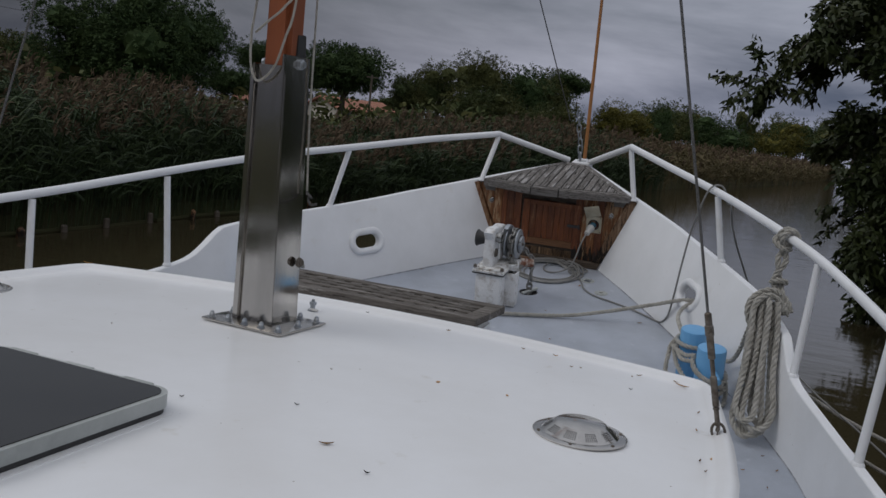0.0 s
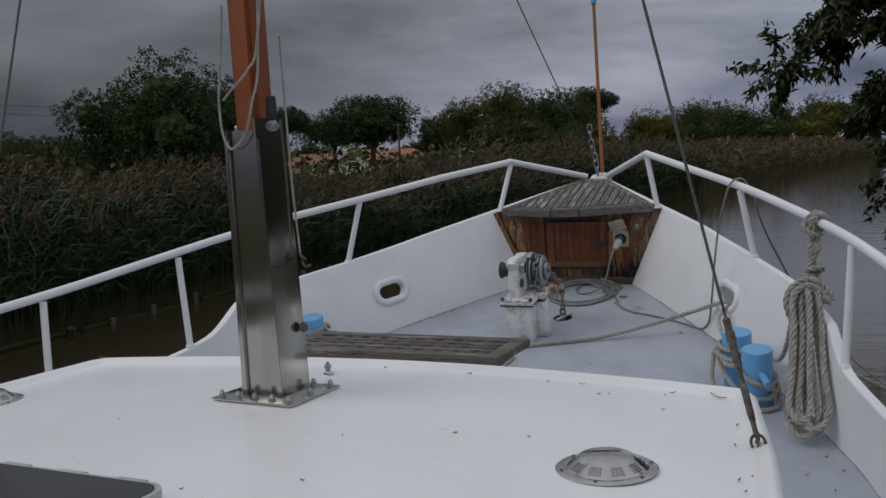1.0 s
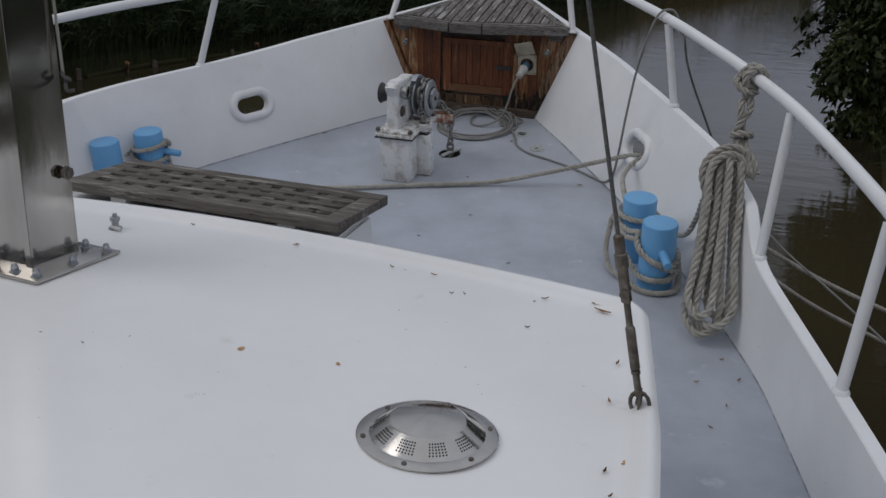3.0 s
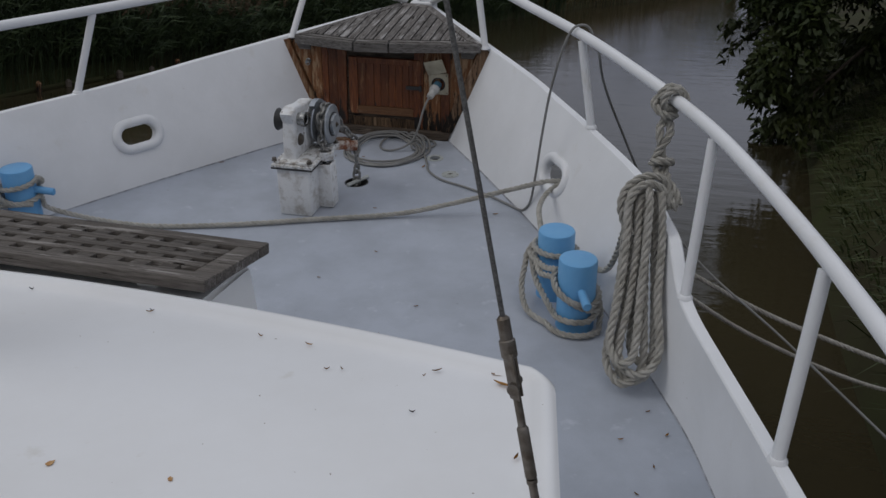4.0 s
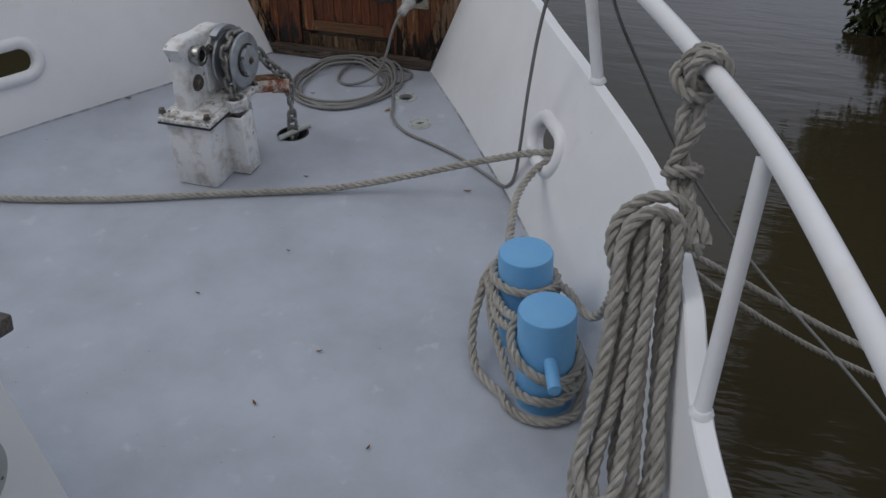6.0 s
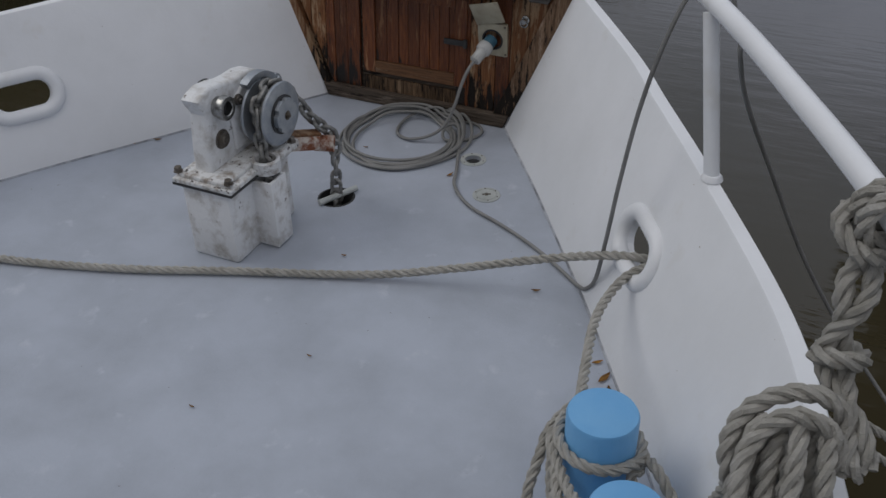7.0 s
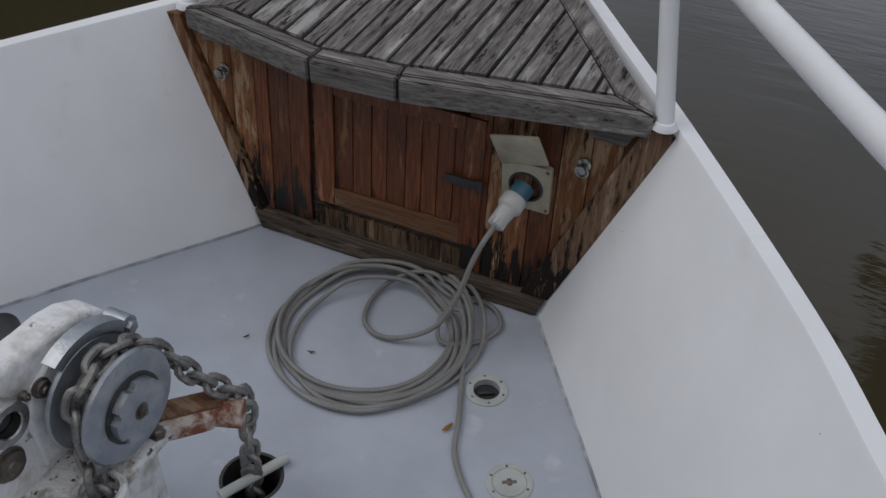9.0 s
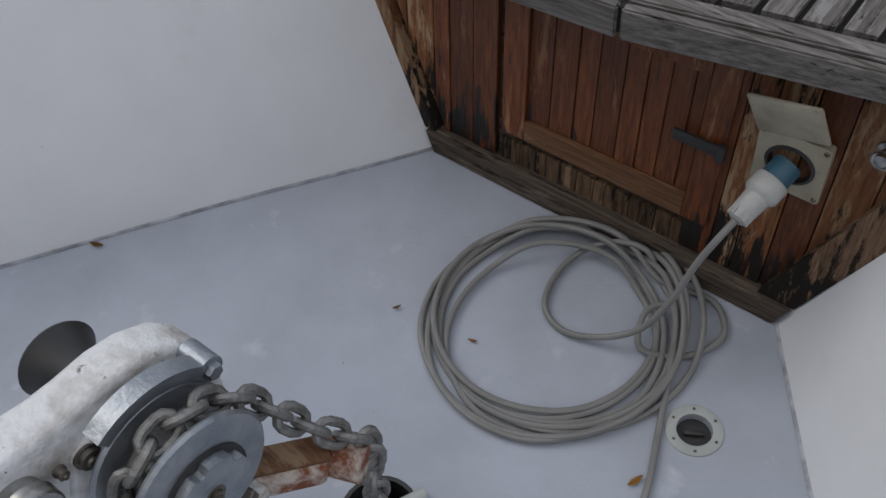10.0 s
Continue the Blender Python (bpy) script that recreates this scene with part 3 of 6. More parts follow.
# ---- guard rails ----
RAIL_R = [(0.11, 0.60, 0.575), (0.455, 0.16, 0.785), (0.75, -0.28, 0.778), (1.075, -0.755, 0.772), (1.30, -1.15, 0.768), (1.44, -1.43, 0.768), (1.572, -1.72, 0.765), (1.69, -2.08, 0.768), (1.80, -2.50, 0.78), (1.90, -3.1, 0.83), (1.98, -4.0, 0.95), (2.03, -5.5, 1.16), (2.03, -8.0, 1.55)]
RAIL_R = [(x + 0.008 * (y < 0), y, z + 0.017 * (y < 0.5)) for x, y, z in RAIL_R]
RAIL_L = [(-0.04, 0.60, 0.575), (-0.46, 0.25, 0.772)] + [(-x, y, z + 0.012 * (y < -1)) for x, y, z in RAIL_R[2:]]


def guard_rail(name, pts, posts, side_label):
    rail = thing(name, BOAT, "white painted tubular guard rail on raked posts " + side_label, "guard rail")
    bm = bmesh.new()
    tube(bm, [pts[0], Vector(pts[0]).lerp(Vector(pts[1]), 0.94)] + [p for p in curve([Vector(pts[0]).lerp(Vector(pts[1]), 0.97), pts[1], Vector(pts[1]).lerp(Vector(pts[2]), 0.06)], 0.01)] + curve(pts[2:], 0.06), 0.0205, 14)
    part("handrail", bm, BULWARK, rail)
    for foot, head in posts:
        bm = bmesh.new()
        cyl(bm, foot, head, 0.0165, seg=14)
        lathe(bm, [(0, 0), (0.024, 0), (0.022, 0.006), (0.017, 0.012), (0, 0.012)], 14, Matrix.Translation(foot))
        part("post", bm, BULWARK, rail)
    return rail


guard_rail("guard_rail", RAIL_R, [((0.522, 0.045, 0.486), (0.455, 0.16, 0.785)), ((1.14, -0.84, 0.446), (1.075, -0.755, 0.772)), ((1.542, -1.875, 0.312), (1.572, -1.72, 0.765)),
                                  ((1.757, -2.63, 0.352), (1.80, -2.50, 0.78)), ((1.915, -3.45, 0.452), (1.95, -3.35, 0.86)), ((2.0, -4.3, 0.566), (2.0, -4.2, 0.975)), ((2.04, -5.5, 0.73), (2.03, -5.4, 1.14))], "above the starboard bulwark")
guard_rail("guard_rail", RAIL_L, [((-0.505, 0.06, 0.486), (-0.46, 0.25, 0.755)), ((-1.165, -0.87, 0.438), (-1.09, -0.76, 0.772)), ((-1.565, -1.935, 0.322), (-1.615, -1.83, 0.768)),
                                  ((-1.770, -2.69, 0.358), (-1.812, -2.56, 0.79)), ((-1.915, -3.45, 0.452), (-1.95, -3.35, 0.87)), ((-2.0, -4.3, 0.566), (-2.0, -4.2, 0.985)), ((-2.04, -5.5, 0.73), (-2.03, -5.4, 1.15))], "above the port bulwark")

# ---- bow locker ----
FACE = 0.08      # the front leans forward by this much a metre
locker = thing("bow_locker", BOAT, "built-in bow locker with worn red-brown varnished planks and a small door", "locker")


def face_board(name, outline, y0, y1, mat, parent, label=""):
    """A board of the locker's front: outline in x and z, from y0 (front) to y1."""
    bm = bmesh.new()
    lo = [bm.verts.new((x, y0 + FACE * z, z)) for x, z in outline]
    hi = [bm.verts.new((x, y1 + FACE * z, z)) for x, z in outline]
    n = len(outline)
    f = bm.faces.new(lo)
    bm.faces.new(hi[::-1])
    for i in range(n):
        bm.faces.new((lo[i], hi[i], hi[(i + 1) % n], lo[(i + 1) % n]))
    bmesh.ops.bevel(bm, geom=list(f.edges), offset=0.0009, segments=1, affect="EDGES")
    return part(name, bm, mat, parent, label)


face_board("backing", [(-0.342, 0.0), (0.342, 0.0), (0.56, 0.478), (-0.55, 0.478)], 0.030, 0.05, SILL, locker, "dark damp backing board")
lay = random.Random(4)
x = -0.5
while x < 0.5:
    w = lay.choice((0.034, 0.04, 0.05, 0.058))
    inner = clip(clip([(-0.322, 0.045), (0.322, 0.045), (0.51, 0.47), (-0.51, 0.47)], -1, 0, -x), 1, 0, x + w - 0.002)
    inner = [(a, b) for a, b in inner]
    mid = x + w / 2
    if len(inner) > 2 and not (-0.20 < mid < 0.155):
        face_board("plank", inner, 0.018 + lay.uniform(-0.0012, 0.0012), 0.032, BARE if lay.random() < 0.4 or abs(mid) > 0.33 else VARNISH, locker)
    x += w
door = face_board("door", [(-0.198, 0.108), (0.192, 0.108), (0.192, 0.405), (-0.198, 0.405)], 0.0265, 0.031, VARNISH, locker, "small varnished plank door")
x = -0.15
while x < 0.14:
    w = lay.choice((0.03, 0.036, 0.044))
    face_board("door_plank", [(x, 0.152), (min(x + w, 0.148) - 0.0018, 0.152), (min(x + w, 0.148) - 0.0018, 0.372), (x, 0.372)], 0.021 + lay.uniform(-0.001, 0.001), 0.028, VARNISH, door)
    x += w
for o, mt in (([(-0.197, 0.110), (-0.151, 0.110), (-0.151, 0.404), (-0.197, 0.404)], VARNISH), ([(0.149, 0.110), (0.191, 0.110), (0.191, 0.404), (0.149, 0.404)], VARNISH),
              ([(-0.15, 0.110), (0.148, 0.110), (0.148, 0.150), (-0.15, 0.150)], BARE_X), ([(-0.15, 0.374), (0.148, 0.374), (0.148, 0.404), (-0.15, 0.404)], VARNISH)):
    face_board("door_rail", o, 0.014, 0.028, mt, door)
# low shaded strip of short boards under the door
x = -0.2
while x < 0.19:
    w = lay.choice((0.02, 0.028, 0.034))
    face_board("plank", [(x, 0.042), (x + w - 0.0015, 0.042), (x + w - 0.0015, 0.090), (x, 0.090)], 0.021, 0.032, MOULDY, locker)
    x += w
face_board("sill_board", [(-0.336, 0.002), (0.336, 0.002), (0.354, 0.044), (-0.354, 0.044)], -0.004, 0.03, SILL, locker, "blackened sill board")
for sd in (-1, 1):
    foot_x, head_x = (0.300, 0.492) if sd > 0 else (0.336, 0.514)
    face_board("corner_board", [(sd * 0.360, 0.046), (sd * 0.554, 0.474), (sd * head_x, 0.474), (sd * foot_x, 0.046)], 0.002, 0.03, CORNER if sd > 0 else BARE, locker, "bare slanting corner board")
    face_board("head_board", [(sd * 0.40, 0.43), (sd * 0.462, 0.43), (sd * 0.484, 0.472), (sd * 0.40, 0.472)], 0.006, 0.02, TEAK_X, locker)
for z in (0.264,):
    bm = bmesh.new()
    box(bm, (0.150, 0.008 + FACE * z, z), (0.075, 0.006, 0.02), 0.002)
    box(bm, (0.19, 0.006 + FACE * z, z), (0.014, 0.012, 0.03), 0.003)
    part("hinge", bm, BLACK, locker, "black iron strap hinge")
for sd in (-1, 1):
    bm = bmesh.new()
    c = Vector((0.392 if sd > 0 else -0.415, 0.012 + FACE * 0.37, 0.372))
    lathe(bm, [(0, 0), (0.014, 0), (0.013, 0.004), (0.007, 0.007), (0.006, 0.018), (0.009, 0.02), (0.009, 0.026), (0, 0.028)], 18, Matrix.Translation(c) @ pose(0, 0, 0, 90))
    tube(bm, [c + Vector((0.012 * math.cos(q), -0.016, 0.012 * math.sin(q) - 0.007)) for q in np.linspace(0, 2 * math.pi, 16)[:-1]], 0.003, 8, closed=True)
    part("ring_bolt", bm, CHROME, locker, "dull chrome ring bolt")

for sd in (-1, 1):
    bm = bmesh.new()
    tube(bm, [(sd * (0.356 + 0.194 * k / 8), 0.0 + FACE * (0.44 * k / 8), 0.004 + 0.44 * k / 8) for k in range(9)], 0.0042, 6)
    part("sealant", bm, CAULK, locker, "black sealant line against the bulwark")

# ---- locker top ----
TOP = [(-0.478, 0.012), (-0.128, -0.072), (0.055, -0.063), (0.512, 0.03), (0.115, 0.555), (-0.07, 0.59)]


def top_z(x, y):
    return 0.516 + 0.045 * (y + 0.06) / 0.6 - 0.05 * x * x


def inset(poly, d):
    out = poly
    n = len(poly)
    for i in range(n):
        (ax, ay), (bx, by) = poly[i], poly[(i + 1) % n]
        ln = math.hypot(bx - ax, by - ay)
        nx, ny = (by - ay) / ln, -(bx - ax) / ln
        out = clip(out, nx, ny, nx * ax + ny * ay - d)
    return out


lid = thing("locker_top", BOAT, "weathered grey teak plank top with black seams over the bow locker", "deck top")
bm = bmesh.new()
prism(bm, inset(TOP, 0.006), 0.474, lambda x, y: top_z(x, y) - 0.004)
part("caulking", bm, CAULK, lid, "black caulk bed")
MARGIN = 0.052
core = inset(TOP, MARGIN)
for i in range(6):
    (ax, ay), (bx, by) = TOP[i], TOP[(i + 1) % 6]
    ln = math.hypot(bx - ax, by - ay)
    nx, ny = (by - ay) / ln, -(bx - ax) / ln
    bands = ((0.0, 0.016, 0.466, 0.002), (0.0195, MARGIN - 0.006, 0.49, 0.0)) if i < 3 else ((0.0, MARGIN - 0.006, 0.49, 0.0),)
    for d0, d1, low_z, drop in bands:
        base_d = nx * ax + ny * ay
        strip = clip(clip(TOP, nx, ny, base_d - d0), -nx, -ny, -(base_d - d1))
        # mitre against the neighbours
        for (px, py), (qx, qy), (rx, ry) in ((TOP[i - 1], TOP[i], TOP[(i + 1) % 6]), (TOP[(i + 2) % 6], TOP[(i + 1) % 6], TOP[i])):
            u = Vector((px - qx, py - qy)).normalized() + Vector((rx - qx, ry - qy)).normalized()
            side = Vector((-u.y, u.x)).normalized()
            if side.dot(Vector((rx - qx, ry - qy))) < 0:
                side = -side
            strip = clip(strip, -side.x, -side.y, -(side.x * qx + side.y * qy) - 0.003)
        if len(strip) > 2:
            bm = bmesh.new()
            prism(bm, strip, low_z, lambda a, b: top_z(a, b) - drop)
            bmesh.ops.bevel(bm, geom=bm.edges[:], offset=0.0028, segments=2, affect="EDGES")
            part("margin_board" if drop == 0 else "fascia_board", bm, TEAK_X if i < 3 else TEAK, lid)
x = -0.46
while x < 0.5:
    w = 0.047
    strip = clip(clip(core, -1, 0, -x - 0.0044), 1, 0, x + w - 0.0044)
    if len(strip) > 2 and max(b for a, b in strip) - min(b for a, b in strip) > 0.012:
        bm = bmesh.new()
        dz = lay.uniform(-0.0015, 0.001)
        prism(bm, strip, 0.49, lambda a, b: top_z(a, b) + dz)
        part("plank", bm, TEAK, lid)
    x += w

# ---- bow fitting, staff and stays ----
bow = thing("bow_fitting", BOAT, "white painted steel block at the bow with a chain plate", "bow fitting")
bm = bmesh.new()
box(bm, (0.05, 0.63, 0.545), (0.13, 0.11, 0.05), 0.008)
box(bm, (0.05, 0.64, 0.57), (0.07, 0.06, 0.03), 0.006)
part("block", bm, BULWARK, bow)
bm = bmesh.new()
box(bm, (0.033, 0.62, 0.60), (0.006, 0.03, 0.05), 0.002)
part("eye_plate", bm, GALV, bow)
staff = thing("flag_staff", level(0.058, 0.66, 0.57), "varnished wooden bow staff with a blue top", "flag staff")
bm = bmesh.new()
cyl(bm, (0, 0, 0), (-0.024, 0, 1.16), 0.0125, 0.0105, 14)
part("pole", bm, POLE_WOOD, staff)
bm = bmesh.new()
lathe(bm, [(0, 0), (0.017, 0), (0.018, 0.01), (0.018, 0.05), (0.012, 0.062), (0, 0.065)], 16, Matrix.Translation((-0.024, 0, 1.155)))
part("cap", bm, BLUE, staff, "blue painted cap")


def stay(name, foot, head, r, label, gear=True, slack=None):
    """A wire from a fitting on deck to the mast head, with its bottle screw."""
    foot, head = Vector(foot), Vector(head)
    d = (head - foot).normalized()
    ob = thing(name, BOAT, label, "stay")
    a, c = ring_frame(d)
    if gear:
        bm = bmesh.new()
        for k in (-1, 1):
            box(bm, (0, 0, 0), (0.004, 0.022, 0.045), 0.0015, Matrix.Translation(foot + a * 0.008 * k + d * 0.02))
        cyl(bm, foot + d * 0.0255 - a * 0.018, foot + d * 0.0255 + a * 0.018, 0.006, seg=12)
        tube(bm, [foot + d * 0.017 + (c * math.cos(q) * 0.018 + d * math.sin(q) * 0.024) for q in np.linspace(0, 2 * math.pi, 15)[:-1]], 0.004, 8, closed=True)
        part("shackle", bm, DARK_STEEL, ob, "rusty shackle")
        bm = bmesh.new()
        tube(bm, [foot + d * s for s in (0.034, 0.0425, 0.0765, 0.0782, 0.085)], [0.009, 0.007, 0.007, 0.009, 0.009], 12)
        tube(bm, [foot + d * s for s in (0.085, 0.08925, 0.17, 0.1742)], [0.006, 0.0095, 0.0095, 0.007], 12)
        tube(bm, [foot + d * s for s in (0.1742, 0.2338)], 0.0065, 12)
        part("bottle_screw", bm, DARK_STEEL, ob, "brown tarnished bottle screw")
        bm = bmesh.new()
        for k in (-1, 1):
            box(bm, (0, 0, 0), (0.005, 0.024, 0.075), 0.002, Matrix.Translation(foot + d * 0.2592 + a * 0.009 * k) @ d.to_track_quat("Z", "Y").to_matrix().to_4x4())
        cyl(bm, foot + d * 0.2422 - a * 0.02, foot + d * 0.2422 + a * 0.02, 0.009, seg=12)
        part("toggle", bm, DARK_STEEL, ob, "brown tarnished toggle")
        bm = bmesh.new()
        tube(bm, [foot + d * s for s in (0.2848, 0.289, 0.3145, 0.3162, 0.3485, 0.3527)], [0.008, 0.0125, 0.0125, 0.010, 0.010, 0.006], 14)
        part("swage", bm, DARK_STEEL, ob, "dull steel swage terminal")
        foot = foot + d * 0.3485
    bm = bmesh.new()
    n = 40
    tube(bm, [foot.lerp(head, k / n) for k in range(n + 1)], r, 8)
    part("wire", bm, WIRE, ob)
    return ob


stay("shroud", (1.312, -3.312, 0.70), (-0.53, -1.81, 8.6), 0.0041, "steel wire shroud with a bottle screw on the roof edge")
stay("shroud", (-1.43, -3.37, 0.70), (0.2, -0.95, 8.6), 0.0041, "steel wire shroud with a bottle screw on the roof edge")
fs = stay("forestay", (0.004, 0.34, 0.90), (-0.36, -2.6, 4.3), 0.0035, "thin steel forestay rising from a chain at the bow", gear=False)

# ---- mast ----
mast = thing("mast", level(-0.255, -3.125, 0.686, -6), "red varnished wooden mast standing in a tall stainless steel box", "mast")
bm = bmesh.new()
box(bm, (0, 0, 0.004), (0.33, 0.28, 0.008), 0.002)
part("base_plate", bm, STEEL, mast, "stainless base plate with bolts")
for bx in (-0.14, -0.07, 0, 0.07, 0.14):
    for by in (-0.115, 0.115):
        bm = bmesh.new()
        lathe(bm, [(0, 0), (0.014, 0), (0.014, 0.002), (0.0095, 0.0025), (0.0095, 0.012), (0.008, 0.014), (0.006, 0.021), (0, 0.023)], 10, Matrix.Translation((bx, by, 0.008)))
        part("bolt", bm, GALV, mast)
for sd in (-1, 1):
    bm = bmesh.new()
    lathe(bm, [(0, 0), (0.014, 0), (0.014, 0.002), (0.0095, 0.0025), (0.0095, 0.012), (0.008, 0.014), (0.006, 0.021), (0, 0.023)], 10, Matrix.Translation((sd * 0.14, 0, 0.008)))
    part("bolt", bm, GALV, mast)


def tapered_plate(c0, s0, c1, s1, z0, z1, bevel=0.003):
    b = bmesh.new()
    lo = [b.verts.new((c0[0] + sx * s0[0] / 2, c0[1] + sy * s0[1] / 2, z0)) for sx, sy in ((-1, -1), (1, -1), (1, 1), (-1, 1))]
    hi = [b.verts.new((c1[0] + sx * s1[0] / 2, c1[1] + sy * s1[1] / 2, z1)) for sx, sy in ((-1, -1), (1, -1), (1, 1), (-1, 1))]
    b.faces.new(lo[::-1])
    b.faces.new(hi)
    for i in range(4):
        b.faces.new((lo[i], lo[(i + 1) % 4], hi[(i + 1) % 4], hi[i]))
    bmesh.ops.bevel(b, geom=b.edges[:], offset=bevel, segments=2, affect="EDGES")
    return b


MX = -0.025          # the box leans a little to port
part("aft_plate", tapered_plate((0, -0.062), (0.135, 0.006), (MX, -0.054), (0.112, 0.006), 0.008, 0.888, 0.0015), STEEL, mast, "stainless plate closing the aft side")
for sd in (-1, 1):
    part("side_plate", tapered_plate((sd * 0.07, 0.005), (0.009, 0.16), (MX + sd * 0.059, 0.005), (0.009, 0.15), 0.008, 0.925 if sd > 0 else 0.89, 0.0015), STEEL, mast)
    part("flange", tapered_plate((sd * 0.074, -0.072), (0.022, 0.008), (MX + sd * 0.062, -0.064), (0.02, 0.008), 0.008, 0.86, 0.0015), STEEL, mast, "turned steel edge strip")
part("front_plate", tapered_plate((0, 0.085), (0.15, 0.006), (MX, 0.08), (0.125, 0.006), 0.008, 0.925, 0.0015), STEEL, mast)
part("spar", tapered_plate((MX * 0.6, 0.005), (0.105, 0.10), (MX - 0.1, 0.0), (0.10, 0.10), 0.5, 8.2, 0.02), MAST_WOOD, mast, "red varnished wooden spar")
bm = bmesh.new()
cyl(bm, (MX - 0.09, 0.02, 0.90), (MX + 0.085, 0.02, 0.90), 0.011, seg=14)
for sd in (-1, 1):
    lathe(bm, [(0, 0), (0.018, 0), (0.018, 0.012), (0.011, 0.016), (0, 0.016)], 6, Matrix.Translation((MX + sd * 0.064, 0.02, 0.90)) @ pose(0, 0, 0, 0, 90 * sd))
part("pivot_bolt", bm, GALV, mast, "grey steel pivot bolt")
part("stop_cleat", tapered_plate((MX + 0.058, 0.03), (0.012, 0.06), (MX + 0.052, 0.03), (0.012, 0.05), 0.86, 1.0), BLACK, mast)
bm = bmesh.new()
cyl(bm, (0.074, 0.06, 0.22), (0.094, 0.06, 0.22), 0.011, seg=14)
lathe(bm, [(0, 0), (0.018, 0), (0.018, 0.010), (0.010, 0.012), (0, 0.012)], 6, Matrix.Translation((0.077, 0.06, 0.22)) @ pose(0, 0, 0, 0, 90))
part("through_bolt", bm, DARK_STEEL, mast)
bm = bmesh.new()
rope(bm, [(MX - 0.075, -0.03, 1.3), (MX - 0.08, -0.06, 1.05), (MX - 0.075, -0.075, 0.98), (MX - 0.065, -0.078, 0.88), (MX - 0.03, -0.08, 0.83), (MX + 0.03, -0.078, 0.88), (MX + 0.06, -0.07, 0.98), (MX + 0.066, -0.04, 1.08), (MX + 0.07, -0.02, 1.35)], 0.0045)
rope(bm, [(MX - 0.07, -0.06, 0.99), (MX - 0.02, -0.062, 1.03), (MX + 0.04, -0.06, 1.08), (MX + 0.068, -0.04, 1.16), (MX + 0.07, 0.0, 1.5), (MX + 0.05, 0.02, 2.6)], 0.0045)
rope(bm, [(MX + 0.072, 0.075, 1.2), (MX + 0.075, 0.08, 0.95), (0.058, 0.08, 0.7), (0.076, 0.078, 0.46)], 0.004)
solo("halyard", bm, ROPE, mast.matrix_world.copy(), "thin pale halyard looped round the foot of the mast", "rope")

# ---- things on the roof ----


def roof_at(x, y, lift=0.0, rz=0):
    return level(x, y, roof_z(x, y) + lift, rz)


def roof_vent(x, y, rz):
    v = thing("roof_vent", roof_at(x, y, 0.001, rz), "round perforated stainless steel mushroom vent on the white roof", "vent", "roof vents")
    bm = bmesh.new()
    lathe(bm, [(0.07, 0), (0.125, 0), (0.126, 0.003), (0.123, 0.0045), (0.103, 0.006), (0.07, 0.006)], 48)
    part("flange", bm, STEEL, v)
    bm = bmesh.new()
    lathe(bm, [(0.106, 0.004), (0.100, 0.008), (0.070, 0.031), (0.065, 0.034), (0, 0.0365)], 48)
    part("dome", bm, STEEL, v)
    bm = bmesh.new()
    for k in range(10):
        for i in range(6):
            for j in range(5):
                q = 2 * math.pi * k / 10 + (i - 2.5) * 0.062
                s = 0.2 + 0.14 * j
                r, z = 0.100 - 0.030 * s, 0.008 + 0.023 * s
                m = pose(r * math.cos(q), r * math.sin(q), z, 0, 0, math.degrees(q)) @ pose(0, 0, 0, 0, 37)
                lathe(bm, [(0, -0.001), (0.0017, -0.001), (0.0017, 0.0006), (0, 0.0006)], 6, m)
    part("perforations", bm, BLACK, v, kind="stuff")
    for k in range(6):
        q = 2 * math.pi * k / 6 + 0.3
        bm = bmesh.new()
        lathe(bm, [(0, 0), (0.005, 0), (0.004, 0.0025), (0, 0.003)], 10, pose(0.114 * math.cos(q), 0.114 * math.sin(q), 0.0055))
        part("screw", bm, DARK_STEEL, v)
    return v


roof_vent(0.968, -3.56, 12)
roof_vent(-1.315, -3.375, 40)

sky = thing("skylight", roof_at(-0.25, -4.355, 0.0, -3), "flush dark smoked acrylic roof hatch in a pale grey frame", "roof hatch")


def rounded(w, h, r, n=8):
    out = []
    for cx, cy, a in ((w / 2 - r, h / 2 - r, 0), (-w / 2 + r, h / 2 - r, 90), (-w / 2 + r, -h / 2 + r, 180), (w / 2 - r, -h / 2 + r, 270)):
        out += [(cx + r * math.cos(radians(a + 90 * k / n)), cy + r * math.sin(radians(a + 90 * k / n))) for k in range(n + 1)]
    return out


def slab(outline, z0, z1, bevel):
    b = bmesh.new()
    prism(b, outline, z0, z1)
    top = [e for e in b.edges if e.verts[0].co.z == z1 and e.verts[1].co.z == z1]
    bmesh.ops.bevel(b, geom=top, offset=bevel, segments=3, affect="EDGES", profile=0.5)
    return b


part("sealant", slab(rounded(0.64, 0.64, 0.07), -0.004, 0.003, 0.001), ROOF, sky)
part("gap", slab(rounded(0.60, 0.60, 0.055), 0.0, 0.02, 0.001), BLACK, sky)
part("frame", slab(rounded(0.612, 0.612, 0.06), 0.018, 0.052, 0.006), FRAME_GREY, sky, "pale grey frame")
part("pane", slab(rounded(0.585, 0.585, 0.05), 0.03, 0.0545, 0.003), ACRYLIC, sky, "dark smoked pane")
for k in range(3):
    bm = bmesh.new()
    box(bm, (0.18 - 0.19 * k, 0.309, 0.047), (0.09, 0.014, 0.012), 0.003)
    part("hinge", bm, FRAME_GREY, sky)

